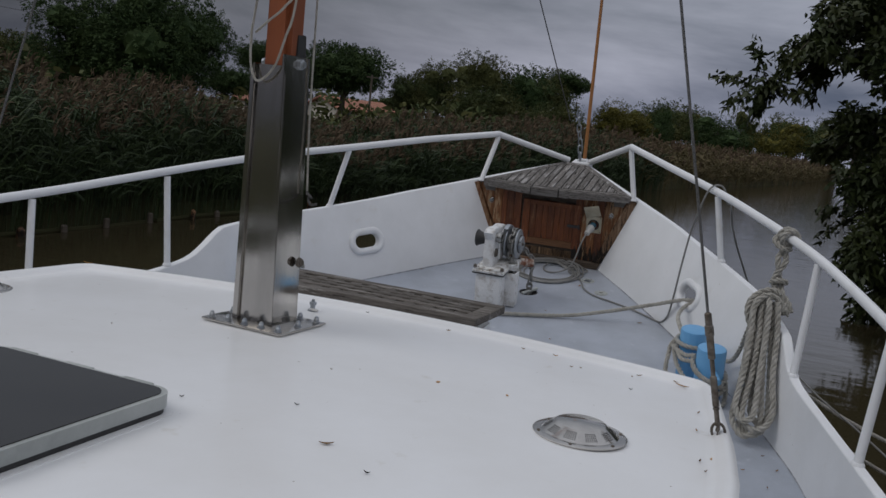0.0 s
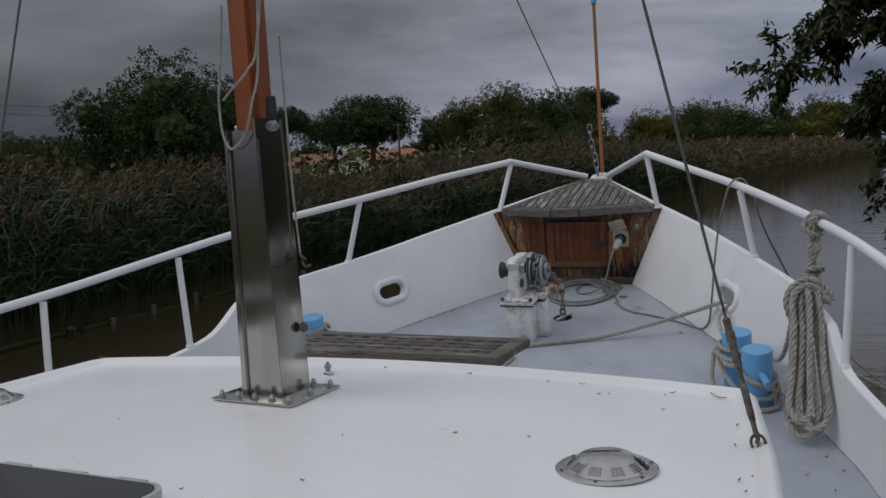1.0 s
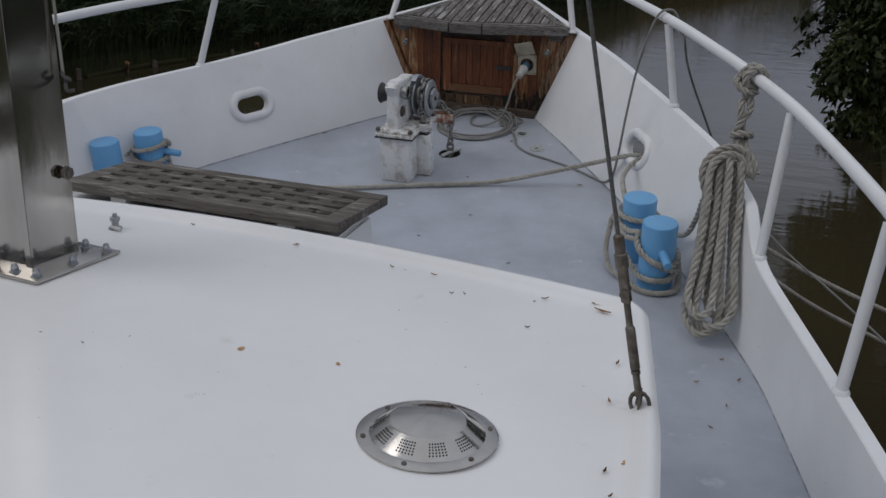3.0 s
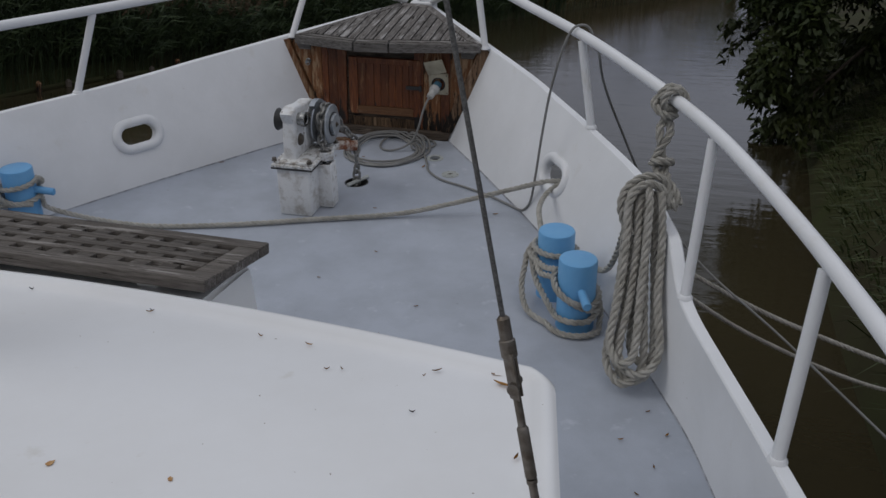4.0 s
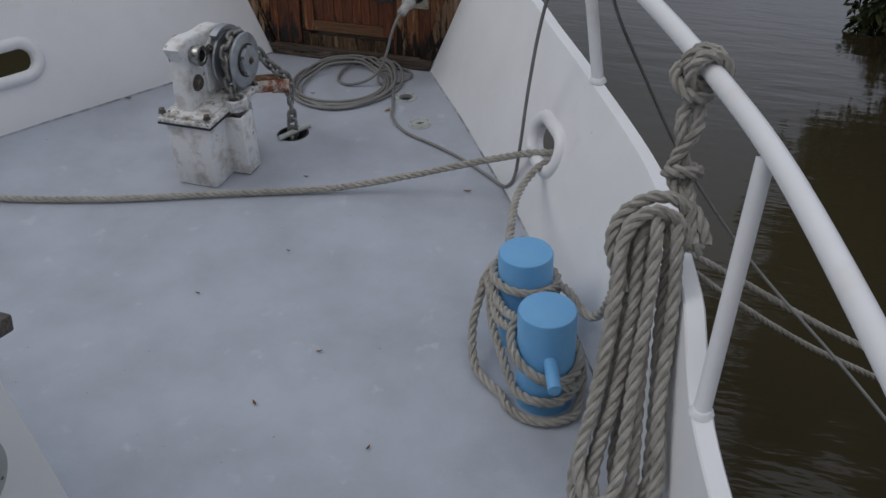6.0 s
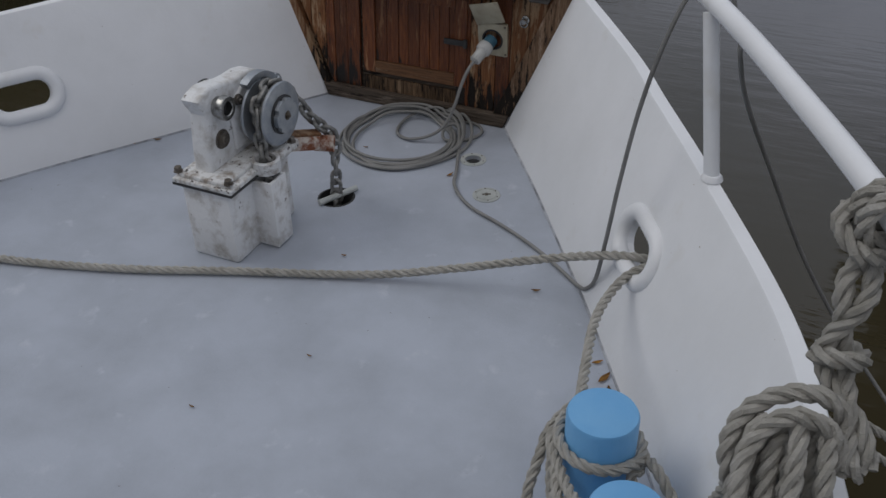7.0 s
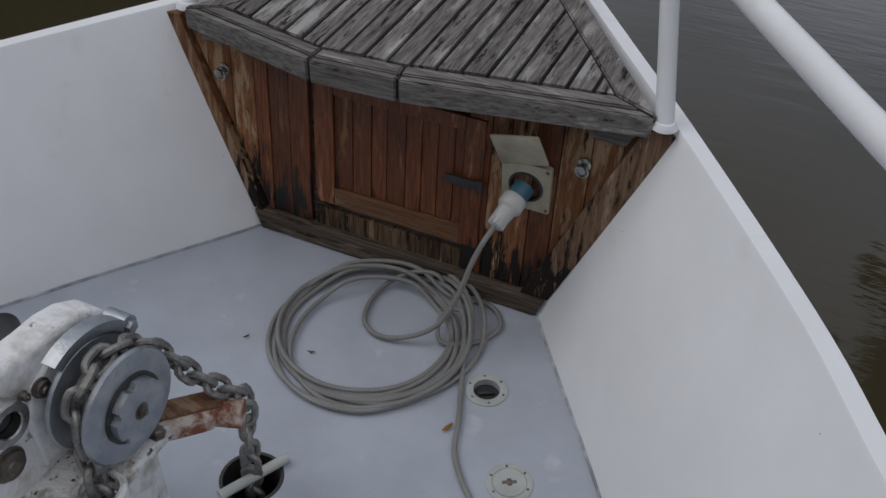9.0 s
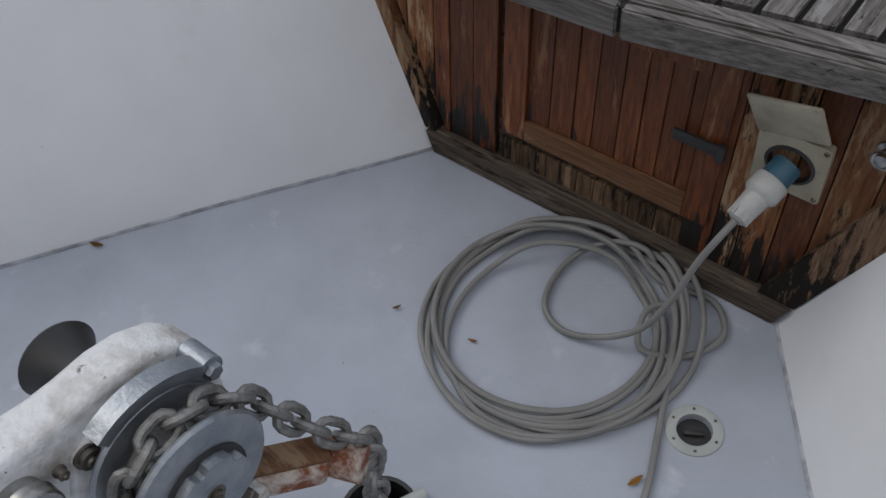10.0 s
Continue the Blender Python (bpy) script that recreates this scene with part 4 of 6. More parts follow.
deck_plug = thing("roof_stud", roof_at(-0.225, -2.83), "small painted steel stud with a nut on the roof", "stud")
bm = bmesh.new()
lathe(bm, [(0, 0), (0.02, 0), (0.018, 0.006), (0.010, 0.008), (0.010, 0.022), (0.014, 0.024), (0.014, 0.034), (0.007, 0.036), (0.006, 0.045), (0, 0.046)], 8)
part("bolt", bm, GALV, deck_plug)
bm = bmesh.new()
box(bm, (0.02, -0.01, 0.008), (0.04, 0.012, 0.008), 0.003, pose(0, 0, 0, 0, 0, -20))
part("tab", bm, WORN_WHITE, deck_plug)

# ---- grating box in front of the cabin ----
gb = thing("deck_box", BOAT, "white painted deck box with a round porthole in its side", "deck box")
bm = bmesh.new()
outer = [(-0.69, -2.62), (0.345, -2.62), (0.318, -2.2), (-0.665, -2.17)]
lo = [bm.verts.new((x, y, 0)) for x, y in outer]
hi = [bm.verts.new((x * 0.985, y - (0.05 if y > -2.5 else 0), 0.478 if y > -2.5 else 0.548)) for x, y in outer]
bm.faces.new(lo[::-1])
bm.faces.new(hi)
for i in range(4):
    bm.faces.new((lo[i], lo[(i + 1) % 4], hi[(i + 1) % 4], hi[i]))
bmesh.ops.bevel(bm, geom=[e for e in bm.edges if e.verts[0].co.z + e.verts[1].co.z > 0.1], offset=0.012, segments=3, affect="EDGES")
body = part("body", bm, WHITE, gb)
bpy.context.view_layer.update()
PORT = Vector((0.326, -2.405, 0.285))
bm = bmesh.new()
cyl(bm, PORT + Vector((-0.06, 0, 0)), PORT + Vector((0.1, 0, 0)), 0.068, seg=32)
cut(body, bm)
bm = bmesh.new()
lathe(bm, [(0.062, -0.03), (0.062, 0.0), (0.066, 0.010), (0.09, 0.009), (0.092, 0.0), (0.092, -0.006), (0.075, -0.006), (0.07, -0.03), (0.062, -0.03)], 36, Matrix.Translation(PORT) @ pose(0, 0, 0, 0, 90, -3))
rim = part("porthole_rim", bm, FRAME_GREY, gb, "grey porthole ring")
bm = bmesh.new()
lathe(bm, [(0, 0), (0.066, 0), (0.066, 0.006), (0, 0.006)], 32, Matrix.Translation(PORT + Vector((-0.03, 0, 0))) @ pose(0, 0, 0, 0, 90, -3))
part("porthole_pane", bm, ACRYLIC, rim, "dark porthole glass")
for k in range(6):
    q = 2 * math.pi * k / 6 + 0.4
    bm = bmesh.new()
    lathe(bm, [(0, 0), (0.005, 0), (0.004, 0.003), (0, 0.0035)], 8, Matrix.Translation(PORT + Vector((0.010, 0.079 * math.cos(q), 0.079 * math.sin(q)))) @ pose(0, 0, 0, 0, 90))
    part("screw", bm, DARK_STEEL, rim)
grating = thing("grating", level(-0.145, -2.375, 0.548, -2.2), "weathered dark wooden deck grating lying on the white deck box", "grating")
GW, GD, GT = 1.0, 0.365, 0.034
for sd in (-1, 1):
    bm = bmesh.new()
    box(bm, (0, sd * (GD / 2 - 0.031), 0), (GW, 0.062, GT), 0.005)
    part("long_bar", bm, GRATE, grating)
    bm = bmesh.new()
    box(bm, (sd * (GW / 2 - 0.034), 0, -0.0005), (0.068, GD - 0.125, GT - 0.003), 0.004)
    part("end_bar", bm, GRATE, grating)
for k in range(3):
    bm = bmesh.new()
    box(bm, (0, -0.062 + 0.062 * k, 0.0), (GW - 0.137, 0.034, GT - 0.003), 0.003)
    part("slat", bm, GRATE, grating)
bars = 10
for k in range(1, bars):
    bm = bmesh.new()
    box(bm, (-GW / 2 + 0.068 + k * (GW - 0.136) / bars, 0, -0.0025), (0.050, GD - 0.126, GT - 0.004), 0.002)
    part("crossbar", bm, GRATE, grating)
for k in (-0.3, 0.3):
    part("batten", box(bmesh.new(), (0, 0, 0), (0.06, 0.2, 0.022), 0.003, pose(-0.155 + k, -2.42, 0.524, -10.5)), WHITE, gb)

# added black sheet: stands in for the shade inside the grating's holes
bm = bmesh.new()
box(bm, (0, 0, 0), (GW - 0.1, GD - 0.08, 0.006), 0.002, BOAT.inverted() @ grating.matrix_world @ pose(0, 0, -GT / 2 - 0.006))
part("hatch_pane", bm, BLACK, gb, "black sheet added under the grating to darken its holes")

# ---- anchor windlass ----
wl = thing("anchor_windlass", at(-0.1, -0.87, 0), "worn white anchor windlass with a galvanised chain wheel on deck", "windlass")
WM = Matrix.Translation((0.1, 0.87, 0))     # parts below are given in the boat's frame


def wpart(name, bm, mat, label="", parent=None):
    bmesh.ops.transform(bm, matrix=WM, verts=bm.verts[:])
    return part(name, bm, mat, parent or wl, label)


def slab_x(profile, x0, x1, bevel):
    """A casting from a side outline in y and z, between two x."""
    b = bmesh.new()
    lo = [b.verts.new((x0, y, z)) for y, z in profile]
    hi = [b.verts.new((x1, y, z)) for y, z in profile]
    n = len(profile)
    f1, f2 = b.faces.new(lo), b.faces.new(hi[::-1])
    for i in range(n):
        b.faces.new((lo[i], hi[i], hi[(i + 1) % n], lo[(i + 1) % n]))
    bmesh.ops.recalc_face_normals(b, faces=b.faces)
    bmesh.ops.bevel(b, geom=list(f1.edges) + list(f2.edges), offset=bevel, segments=3, affect="EDGES", profile=0.5)
    return b


bm = bmesh.new()
box(bm, (-0.0945, -0.864, 0.11), (0.149, 0.284, 0.222), 0.012)
wpart("pedestal", bm, WORN_WHITE)
bm = bmesh.new()
for sx, sy in ((0.0, -1), (0.0, 1), (1, 0), (-1, 0)):
    box(bm, (0.004 + sx * 0.032, -0.866 + sy * 0.032, 0.106), (0.008 if sx else 0.0735, 0.008 if sy else 0.060, 0.20), 0.0015)
wpart("chain_pipe", bm, WORN_WHITE, "square white chain chute")
# plain black slab paints the dark gap between pedestal and flange
bm = bmesh.new()
box(bm, (-0.092, -0.886, 0.2215), (0.187, 0.262, 0.0075), 0.002)
wpart("gasket", bm, BLACK, "black slab standing in for the dark gap under the flange")
bm = bmesh.new()
box(bm, (-0.092, -0.886, 0.232), (0.186, 0.262, 0.014), 0.004)
box(bm, (-0.094, -0.884, 0.243), (0.150, 0.244, 0.014), 0.005)
box(bm, (-0.022, -0.775, 0.238), (0.085, 0.11, 0.024), 0.006)
wpart("flange", bm, CHIPPED, "flaking white flange plate")
bm = bmesh.new()
lathe(bm, [(0.026, 0.222), (0.036, 0.222), (0.038, 0.228), (0.038, 0.256), (0.034, 0.26), (0.028, 0.258), (0.026, 0.222)], 28, Matrix.Translation((0.006, -0.862, 0)))
wpart("chain_ring", bm, CHIPPED)
for x, y in ((-0.174, -0.998), (-0.013, -1.002), (-0.172, -0.78), (0.012, -0.745)):
    bm = bmesh.new()
    lathe(bm, [(0, 0.25), (0.013, 0.25), (0.013, 0.2535), (0.010, 0.254), (0.010, 0.263), (0.008, 0.265), (0, 0.265)], 6, Matrix.Translation((x, y, 0)))
    wpart("bolt", bm, DARK_STEEL)
PROFILE = [(-0.972, 0.245), (-0.970, 0.30), (-0.962, 0.36), (-0.954, 0.405), (-0.972, 0.434), (-0.979, 0.452), (-0.958, 0.463), (-0.925, 0.470), (-0.88, 0.464), (-0.845, 0.455), (-0.81, 0.452), (-0.77, 0.452), (-0.735, 0.444), (-0.70, 0.424), (-0.675, 0.392), (-0.668, 0.34), (-0.672, 0.245)]
wpart("housing", slab_x(PROFILE, -0.142, -0.084, 0.010), WORN_WHITE, "chipped white cast housing")
wpart("side_cover", slab_x([(-0.868, 0.27), (-0.872, 0.36), (-0.852, 0.405), (-0.80, 0.432), (-0.735, 0.425), (-0.70, 0.38), (-0.70, 0.27)], -0.086, -0.074, 0.005), WORN_WHITE)
DX, DY, DZ = -0.016, -0.780, 0.351
for x0, nm in ((DX - 0.040, "inner_wheel"), (DX + 0.022, "outer_wheel")):
    bm = bmesh.new()
    lathe(bm, [(0, 0), (0.077, 0), (0.085, 0.002), (0.087, 0.006), (0.084, 0.010), (0.062, 0.013), (0.03, 0.014), (0, 0.014)], 48, Matrix.Translation((x0, DY, DZ)) @ pose(0, 0, 0, 0, 90))
    wpart(nm, bm, GALV, "grey galvanised chain wheel flange")
bm = bmesh.new()
cyl(bm, (-0.09, DY, DZ), (DX + 0.03, DY, DZ), 0.050, seg=32)
for k in range(6):
    q = 2 * math.pi * k / 6
    box(bm, (DX - 0.003, 0, 0), (0.034, 0.018, 0.024), 0.003, Matrix.Translation((0, DY + 0.054 * math.cos(q), DZ + 0.054 * math.sin(q))) @ Matrix.Rotation(q, 4, "X"))
wpart("hub", bm, GALV_CHAIN)
bm = bmesh.new()
notched = []
for k in range(48):
    q = 2 * math.pi * k / 48
    notched.append(((0.047 if k % 8 not in (0, 1) else 0.041) * math.cos(q), (0.047 if k % 8 not in (0, 1) else 0.041) * math.sin(q)))
prism(bm, notched, 0.0, 0.013, Matrix.Translation((DX + 0.038, DY, DZ)) @ pose(0, 0, 0, 0, 90))
nut = wpart("clutch_nut", bm, GALV, "bright notched clutch nut")
bm = bmesh.new()
lathe(bm, [(0.03, 0.034), (0.053, 0.034), (0.053, 0.0385), (0.03, 0.0385), (0.03, 0.034)], 36, Matrix.Translation((DX, DY, DZ)) @ pose(0, 0, 0, 0, 90))
wpart("clutch_ring", bm, BLACK, "dark clutch ring")
bm = bmesh.new()
lathe(bm, [(0.013, 0), (0.013, 0.001), (0.008, 0.0012), (0.008, 0.005), (0.004, 0.006), (0.004, 0.009), (0, 0.009)], 12, Matrix.Translation((DX + 0.0505, DY, DZ)) @ pose(0, 0, 0, 0, 90))
wpart("axle_end", bm, DARK_STEEL, "", nut)
bm = bmesh.new()
arcs = []
for i in range(11):
    q = radians(118 - i * 8.0)
    arcs.append([bm.verts.new((x, DY + r * math.cos(q), DZ + r * math.sin(q))) for x, r in ((-0.068, 0.089), (-0.044, 0.089), (-0.044, 0.105), (-0.068, 0.105))])
for u, v in zip(arcs, arcs[1:]):
    for k in range(4):
        bm.faces.new((u[k], u[(k + 1) % 4], v[(k + 1) % 4], v[k]))
bm.faces.new(arcs[0])
bm.faces.new(arcs[-1])
wpart("guard_arm", bm, GALV, "curved grey steel guard over the wheel")
bm = bmesh.new()
cyl(bm, (-0.085, DY + 0.086, DZ + 0.053), (-0.046, DY + 0.086, DZ + 0.053), 0.016, seg=18)
lathe(bm, [(0, 0), (0.0105, 0), (0.0105, 0.007), (0.009, 0.009), (0, 0.009)], 6, Matrix.Translation((-0.0462, DY + 0.086, DZ + 0.053)) @ pose(0, 0, 0, 0, 90))
wpart("guard_bolt", bm, GALV)
bm = bmesh.new()
lathe(bm, [(0.018, -0.05), (0.018, 0.0), (0.020, 0.002), (0.030, 0.002), (0.032, 0), (0.032, -0.016), (0.027, -0.018), (0.027, -0.05), (0.018, -0.05)], 28, Matrix.Translation((-0.052, -0.910, 0.413)) @ pose(0, 0, 0, 0, 90))
wpart("crank_socket", bm, CHROME, "round steel crank socket")
bm = bmesh.new()
lathe(bm, [(0, 0), (0.0168, 0), (0.0168, 0.022), (0, 0.022)], 20, Matrix.Translation((-0.090, -0.910, 0.413)) @ pose(0, 0, 0, 0, 90))
wpart("crank_bore", bm, BLACK)
for y, z, r in ((-0.914, 0.322, 0.021), (-0.838, 0.402, 0.012), (-0.866, 0.414, 0.006)):
    bm = bmesh.new()
    lathe(bm, [(0, 0), (r * 1.25, 0), (r * 1.25, 0.003), (r, 0.004), (r, 0.010), (r * 0.5, 0.011), (r * 0.4, 0.014), (0, 0.014)], 22, Matrix.Translation((-0.0842 if r > 0.015 else -0.0755, y, z)) @ pose(0, 0, 0, 0, 90))
    wpart("bearing_cap", bm, DARK_STEEL, "dark steel bearing cap")
bm = bmesh.new()
lathe(bm, [(0.0, -0.01), (0.030, -0.01), (0.030, 0.0), (0.032, 0.05), (0.044, 0.080), (0.050, 0.088), (0.048, 0.092), (0.040, 0.084), (0, 0.074)], 32, Matrix.Translation((-0.15, -0.775, 0.352)) @ pose(0, 0, 0, 0, -90))
wpart("warping_head", bm, BLACK, "black cupped warping head")
arm_m = Matrix.Translation((-0.004, -0.695, 0.226)) @ pose(0, 0, 0, -14, 0, -32)
bm = bmesh.new()
box(bm, (0, 0.0, -0.004), (0.05, 0.125, 0.042), 0.008, arm_m)
arm = wpart("stopper_arm", bm, RUST, "rusty flaking chain stopper arm")
bm = bmesh.new()
box(bm, (0, 0.004, 0.021), (0.036, 0.12, 0.010), 0.003, arm_m)
wpart("cover_strip", bm, BARE_X, "", arm)
bm = bmesh.new()
cyl(bm, (0.014, -0.640, 0.196), (0.066, -0.618, 0.193), 0.024, seg=20)
wpart("roller", bm, RUST, "rust red roller", arm)

# ---- chain, deck hole and its bar ----


def link_mesh():
    b = bmesh.new()
    pts = [(x, y, 0) for x, y in stadium(0.0222, 0.0138, 6)]
    tube(b, pts, 0.0062, 8, closed=True)
    return finish("link", b, GALV_CHAIN)


def chain(name, pts, label, pitch=0.0322, mesh=None, twist0=0.0):
    ob = thing(name, BOAT, label, "chain")
    line = curve(pts, 0.002)
    me = mesh or link_mesh()
    run, nxt, k = 0.0, 0.0, 0
    for i in range(1, len(line)):
        run += (line[i] - line[i - 1]).length
        if run >= nxt:
            d = (line[min(i + 3, len(line) - 1)] - line[max(i - 3, 0)]).normalized()
            m = d.to_track_quat("X", "Z").to_matrix().to_4x4() @ Matrix.Rotation(radians(45 + 90 * (k % 2)) + twist0, 4, "X")
            m.translation = line[i]
            lk = new("link", me)
            lk.parent = ob
            lk.matrix_local = m
            nxt += pitch
            k += 1
    return ob


LINK = link_mesh()
chain("anchor_chain", [(0.010, -0.862, 0.14), (0.004, -0.86, 0.24), (-0.012, -0.85, 0.31), (DX, -0.847, 0.36), (DX, -0.828, 0.404), (DX, -0.779, 0.427), (DX, -0.735, 0.412), (-0.014, -0.695, 0.375), (0.0, -0.668, 0.325), (0.02, -0.642, 0.272), (0.04, -0.616, 0.235),
                       (0.052, -0.594, 0.200), (0.054, -0.600, 0.14), (0.050, -0.60, 0.07), (0.048, -0.602, 0.02), (0.045, -0.6, -0.07)], "grey galvanised anchor chain running over the wheel into the deck", mesh=LINK)
bm = bmesh.new()
tube(bm, [(0.024, -0.664, 0.0095), (0.083, -0.545, 0.0095)], 0.0092, 12)
solo("locking_bar", bm, FRAME_GREY, BOAT, "short grey metal bar lying across the chain hole", "bar")
bm = bmesh.new()
lathe(bm, [(0.055, 0.001), (0.05, 0.001), (0.05, -0.16), (0.056, -0.16), (0.0565, 0.0), (0.055, 0.001)], 28, Matrix.Translation((0.046, -0.603, 0)))
lathe(bm, [(0, -0.16), (0.055, -0.16), (0.055, -0.165), (0, -0.165)], 28, Matrix.Translation((0.046, -0.603, 0)))
solo("chain_locker_pipe", bm, BLACK, BOAT, "dark round chain pipe let into the deck", "deck pipe")
chain("bow_chain", [(0.033, 0.612, 0.605), (0.028, 0.612, 0.70), (0.012, 0.605, 0.80), (0.006, 0.60, 0.93)], "short galvanised chain between bow fitting and forestay", pitch=0.05, mesh=finish("link", tube(bmesh.new(), [(x * 1.6, y * 1.4, 0) for x, y in stadium(0.019, 0.0105, 6)], 0.005, 7, closed=True), GALV))

for nm, x, y, lab, open_hole in (("deck_drain", 0.332, -0.236, "round flush deck fitting with a dark open middle", True), ("deck_filler", 0.453, -0.417, "round flush deck filler cap with a slotted key plate", False)):
    dr = thing(nm, at(x, y, 0), lab, "deck fitting")
    bm = bmesh.new()
    lathe(bm, [(0.026, -0.02), (0.026, 0.003), (0.038, 0.0038), (0.0415, 0.002), (0.0415, -0.004), (0.03, -0.02), (0.026, -0.02)] if open_hole else [(0, -0.004), (0.0415, -0.004), (0.0415, 0.002), (0.038, 0.0035), (0.031, 0.0035), (0.0305, 0.002), (0.030, 0.002), (0.0295, 0.0036), (0, 0.0038)], 36)
    rg = part("ring", bm, FRAME_GREY, dr)
    bm = bmesh.new()
    if open_hole:
        # black disc below the strainer bar paints the hole's darkness
        lathe(bm, [(0, -0.012), (0.026, -0.012), (0.026, -0.016), (0, -0.016)], 24)
        box(bm, (0, 0, -0.008), (0.03, 0.008, 0.008), 0.002, pose(0, 0, 0, 0, 0, 30))
        part("plug", bm, BLACK, dr, "black disc and bar standing in for the dark open hole")
    else:
        box(bm, (0, 0, 0.0042), (0.026, 0.006, 0.002), 0.0008, pose(0, 0, 0, 0, 0, 30))
        box(bm, (0, 0, 0.0045), (0.008, 0.014, 0.0025), 0.0008, pose(0, 0, 0, 0, 0, 30))
        part("key_slot", bm, DARK_STEEL, dr)
    for k in range(6):
        q = 2 * math.pi * k / 6
        bm = bmesh.new()
        lathe(bm, [(0, 0.003), (0.0028, 0.003), (0.002, 0.0045), (0, 0.0048)], 8, pose(0.0345 * math.cos(q), 0.0345 * math.sin(q), 0))
        part("screw", bm, DARK_STEEL, dr)

# ---- bollards ----
BR, BH = 0.066, 0.262


def bollard(x, y, dx, dy, peg=True):
    b = thing("bollard", at(x, y, 0), "light blue painted steel mooring bollard on the grey deck", "bollard", "mooring bollards")
    bm = bmesh.new()
    lathe(bm, [(0, 0), (BR * 1.02, 0), (BR, 0.01), (BR, BH - 0.008), (BR - 0.003, BH - 0.002), (BR - 0.01, BH), (0, BH + 0.001)], 40)
    part("post", bm, BLUE, b)
    if peg:
        bm = bmesh.new()
        d = Vector((dx, dy, 0)).normalized()
        tube(bm, [d * (BR - 0.01) + Vector((0, 0, 0.165)), d * (BR + 0.075) + Vector((0, 0, 0.152)), d * (BR + 0.078) + Vector((0, 0, 0.152))], [0.0155, 0.0155, 0.012], 16)
        part("horn", bm, BLUE, b)
    return b


PR, PF = (1.092, -1.408), (1.192, -1.604)
bollard(*PR, 0, 1, False)
bollard(*PF, 0.36, -0.93)
QF, QR = (-1.308, -1.507), (-1.193, -1.337)
bollard(*QF, 0, 1, False)
bollard(*QR, 0.95, 0.2)


def arc(c, r, a0, a1, z0, z1, n=8):
    return [(c[0] + r * math.cos(radians(a0 + (a1 - a0) * k / n)), c[1] + r * math.sin(radians(a0 + (a1 - a0) * k / n)), z0 + (z1 - z0) * k / n) for k in range(n + 1)]


ROPE_R = 0.0118
W = BR + ROPE_R
fo = fairlead_frame(1) @ Vector((-0.05, -0.03, 0.01))
bm = bmesh.new()
rope(bm, [(3.2, -0.60, -0.84), (2.6, -0.62, -0.66), (2.0, -0.64, -0.455), (1.6, -0.68, -0.25), (1.25, -0.80, 0.0), tuple(fo + Vector((0.05, 0.0, 0.0))), tuple(fo + Vector((-0.02, -0.02, -0.004))), (0.975, -1.05, 0.175)]
     + arc(PR, W, 140, 330, 0.205, 0.19, 10) + arc(PR, W, 350, 560, 0.18, 0.165, 12) + [(1.055, -1.53, 0.15)] + arc(PF, W, 175, 300, 0.175, 0.115, 8) + arc(PF, W, 320, 420, 0.11, 0.14, 6)
     + arc(PR, W + 0.004, 330, 370, 0.16, 0.165, 3)
     + [(1.205, -1.43, 0.18), (1.245, -1.458, 0.150), (1.283, -1.485, 0.168), (1.312, -1.522, 0.25), (1.330, -1.556, 0.35), (1.352, -1.585, 0.45), (1.385, -1.575, 0.525)], ROPE_R)
solo("mooring_rope", bm, ROPE, BOAT, "grey three-strand mooring rope made fast round the blue bollards", "rope")
bm = bmesh.new()
rope(bm, arc(PR, W + 0.03, 110, 190, 0.20, 0.13, 5) + [(0.985, -1.50, 0.07), (1.02, -1.585, 0.025)] + arc(PF, W + 0.022, 205, 330, 0.013, 0.013, 9) + arc(PF, W + 0.01, 350, 400, 0.03, 0.09, 4), ROPE_R)
rope(bm, arc(PR, W + 0.008, 150, 195, 0.155, 0.14, 4) + [(1.04, -1.51, 0.10)] + arc(PF, W + 0.002, 200, 310, 0.055, 0.055, 8) + arc(PF, W + 0.003, 330, 400, 0.07, 0.11, 5), ROPE_R)
rope(bm, arc(PR, W + 0.012, 120, 190, 0.175, 0.16, 4) + [(1.07, -1.525, 0.17)] + arc(PF, W + 0.002, 165, 330, 0.20, 0.085, 9) + arc(PF, W + 0.004, 350, 430, 0.08, 0.09, 4), ROPE_R)
solo("loose_rope", bm, ROPE, BOAT, "loose low turns of grey rope lying round the bollard feet", "rope")
bm = bmesh.new()
fa = fairlead_frame(1) @ Vector((0.0, -0.032, 0.012))
rope(bm, [(3.2, 0.05, -1.22), (2.6, -0.18, -1.06), (2.0, -0.40, -0.735), (1.6, -0.54, -0.44), (1.25, -0.70, -0.08), (1.08, -0.80, 0.12), tuple(fa + Vector((0.05, 0, 0))), tuple(fa + Vector((-0.03, 0, 0.0))), (0.80, -0.80, 0.12), (0.55, -0.86, 0.055), (0.33, -0.93, 0.018), (0.0, -1.05, 0.014), (-0.3, -1.165, 0.013), (-0.62, -1.255, 0.013), (-0.85, -1.29, 0.03), (QR[0] + 0.125, QR[1] + 0.01, 0.08)]
     + arc(QR, W, 30, 380, 0.10, 0.135, 16) + arc(QR, W, 20, 380, 0.15, 0.21, 16) + arc(QR, W + 0.006, 20, 330, 0.20, 0.12, 14) + arc(QF, W, 60, -160, 0.12, 0.10, 10) + arc(QR, W + 0.012, 200, 20, 0.16, 0.19, 8), ROPE_R)
solo("mooring_rope", bm, ROPE, BOAT, "grey rope lying across deck from fairlead to port bollards", "rope")

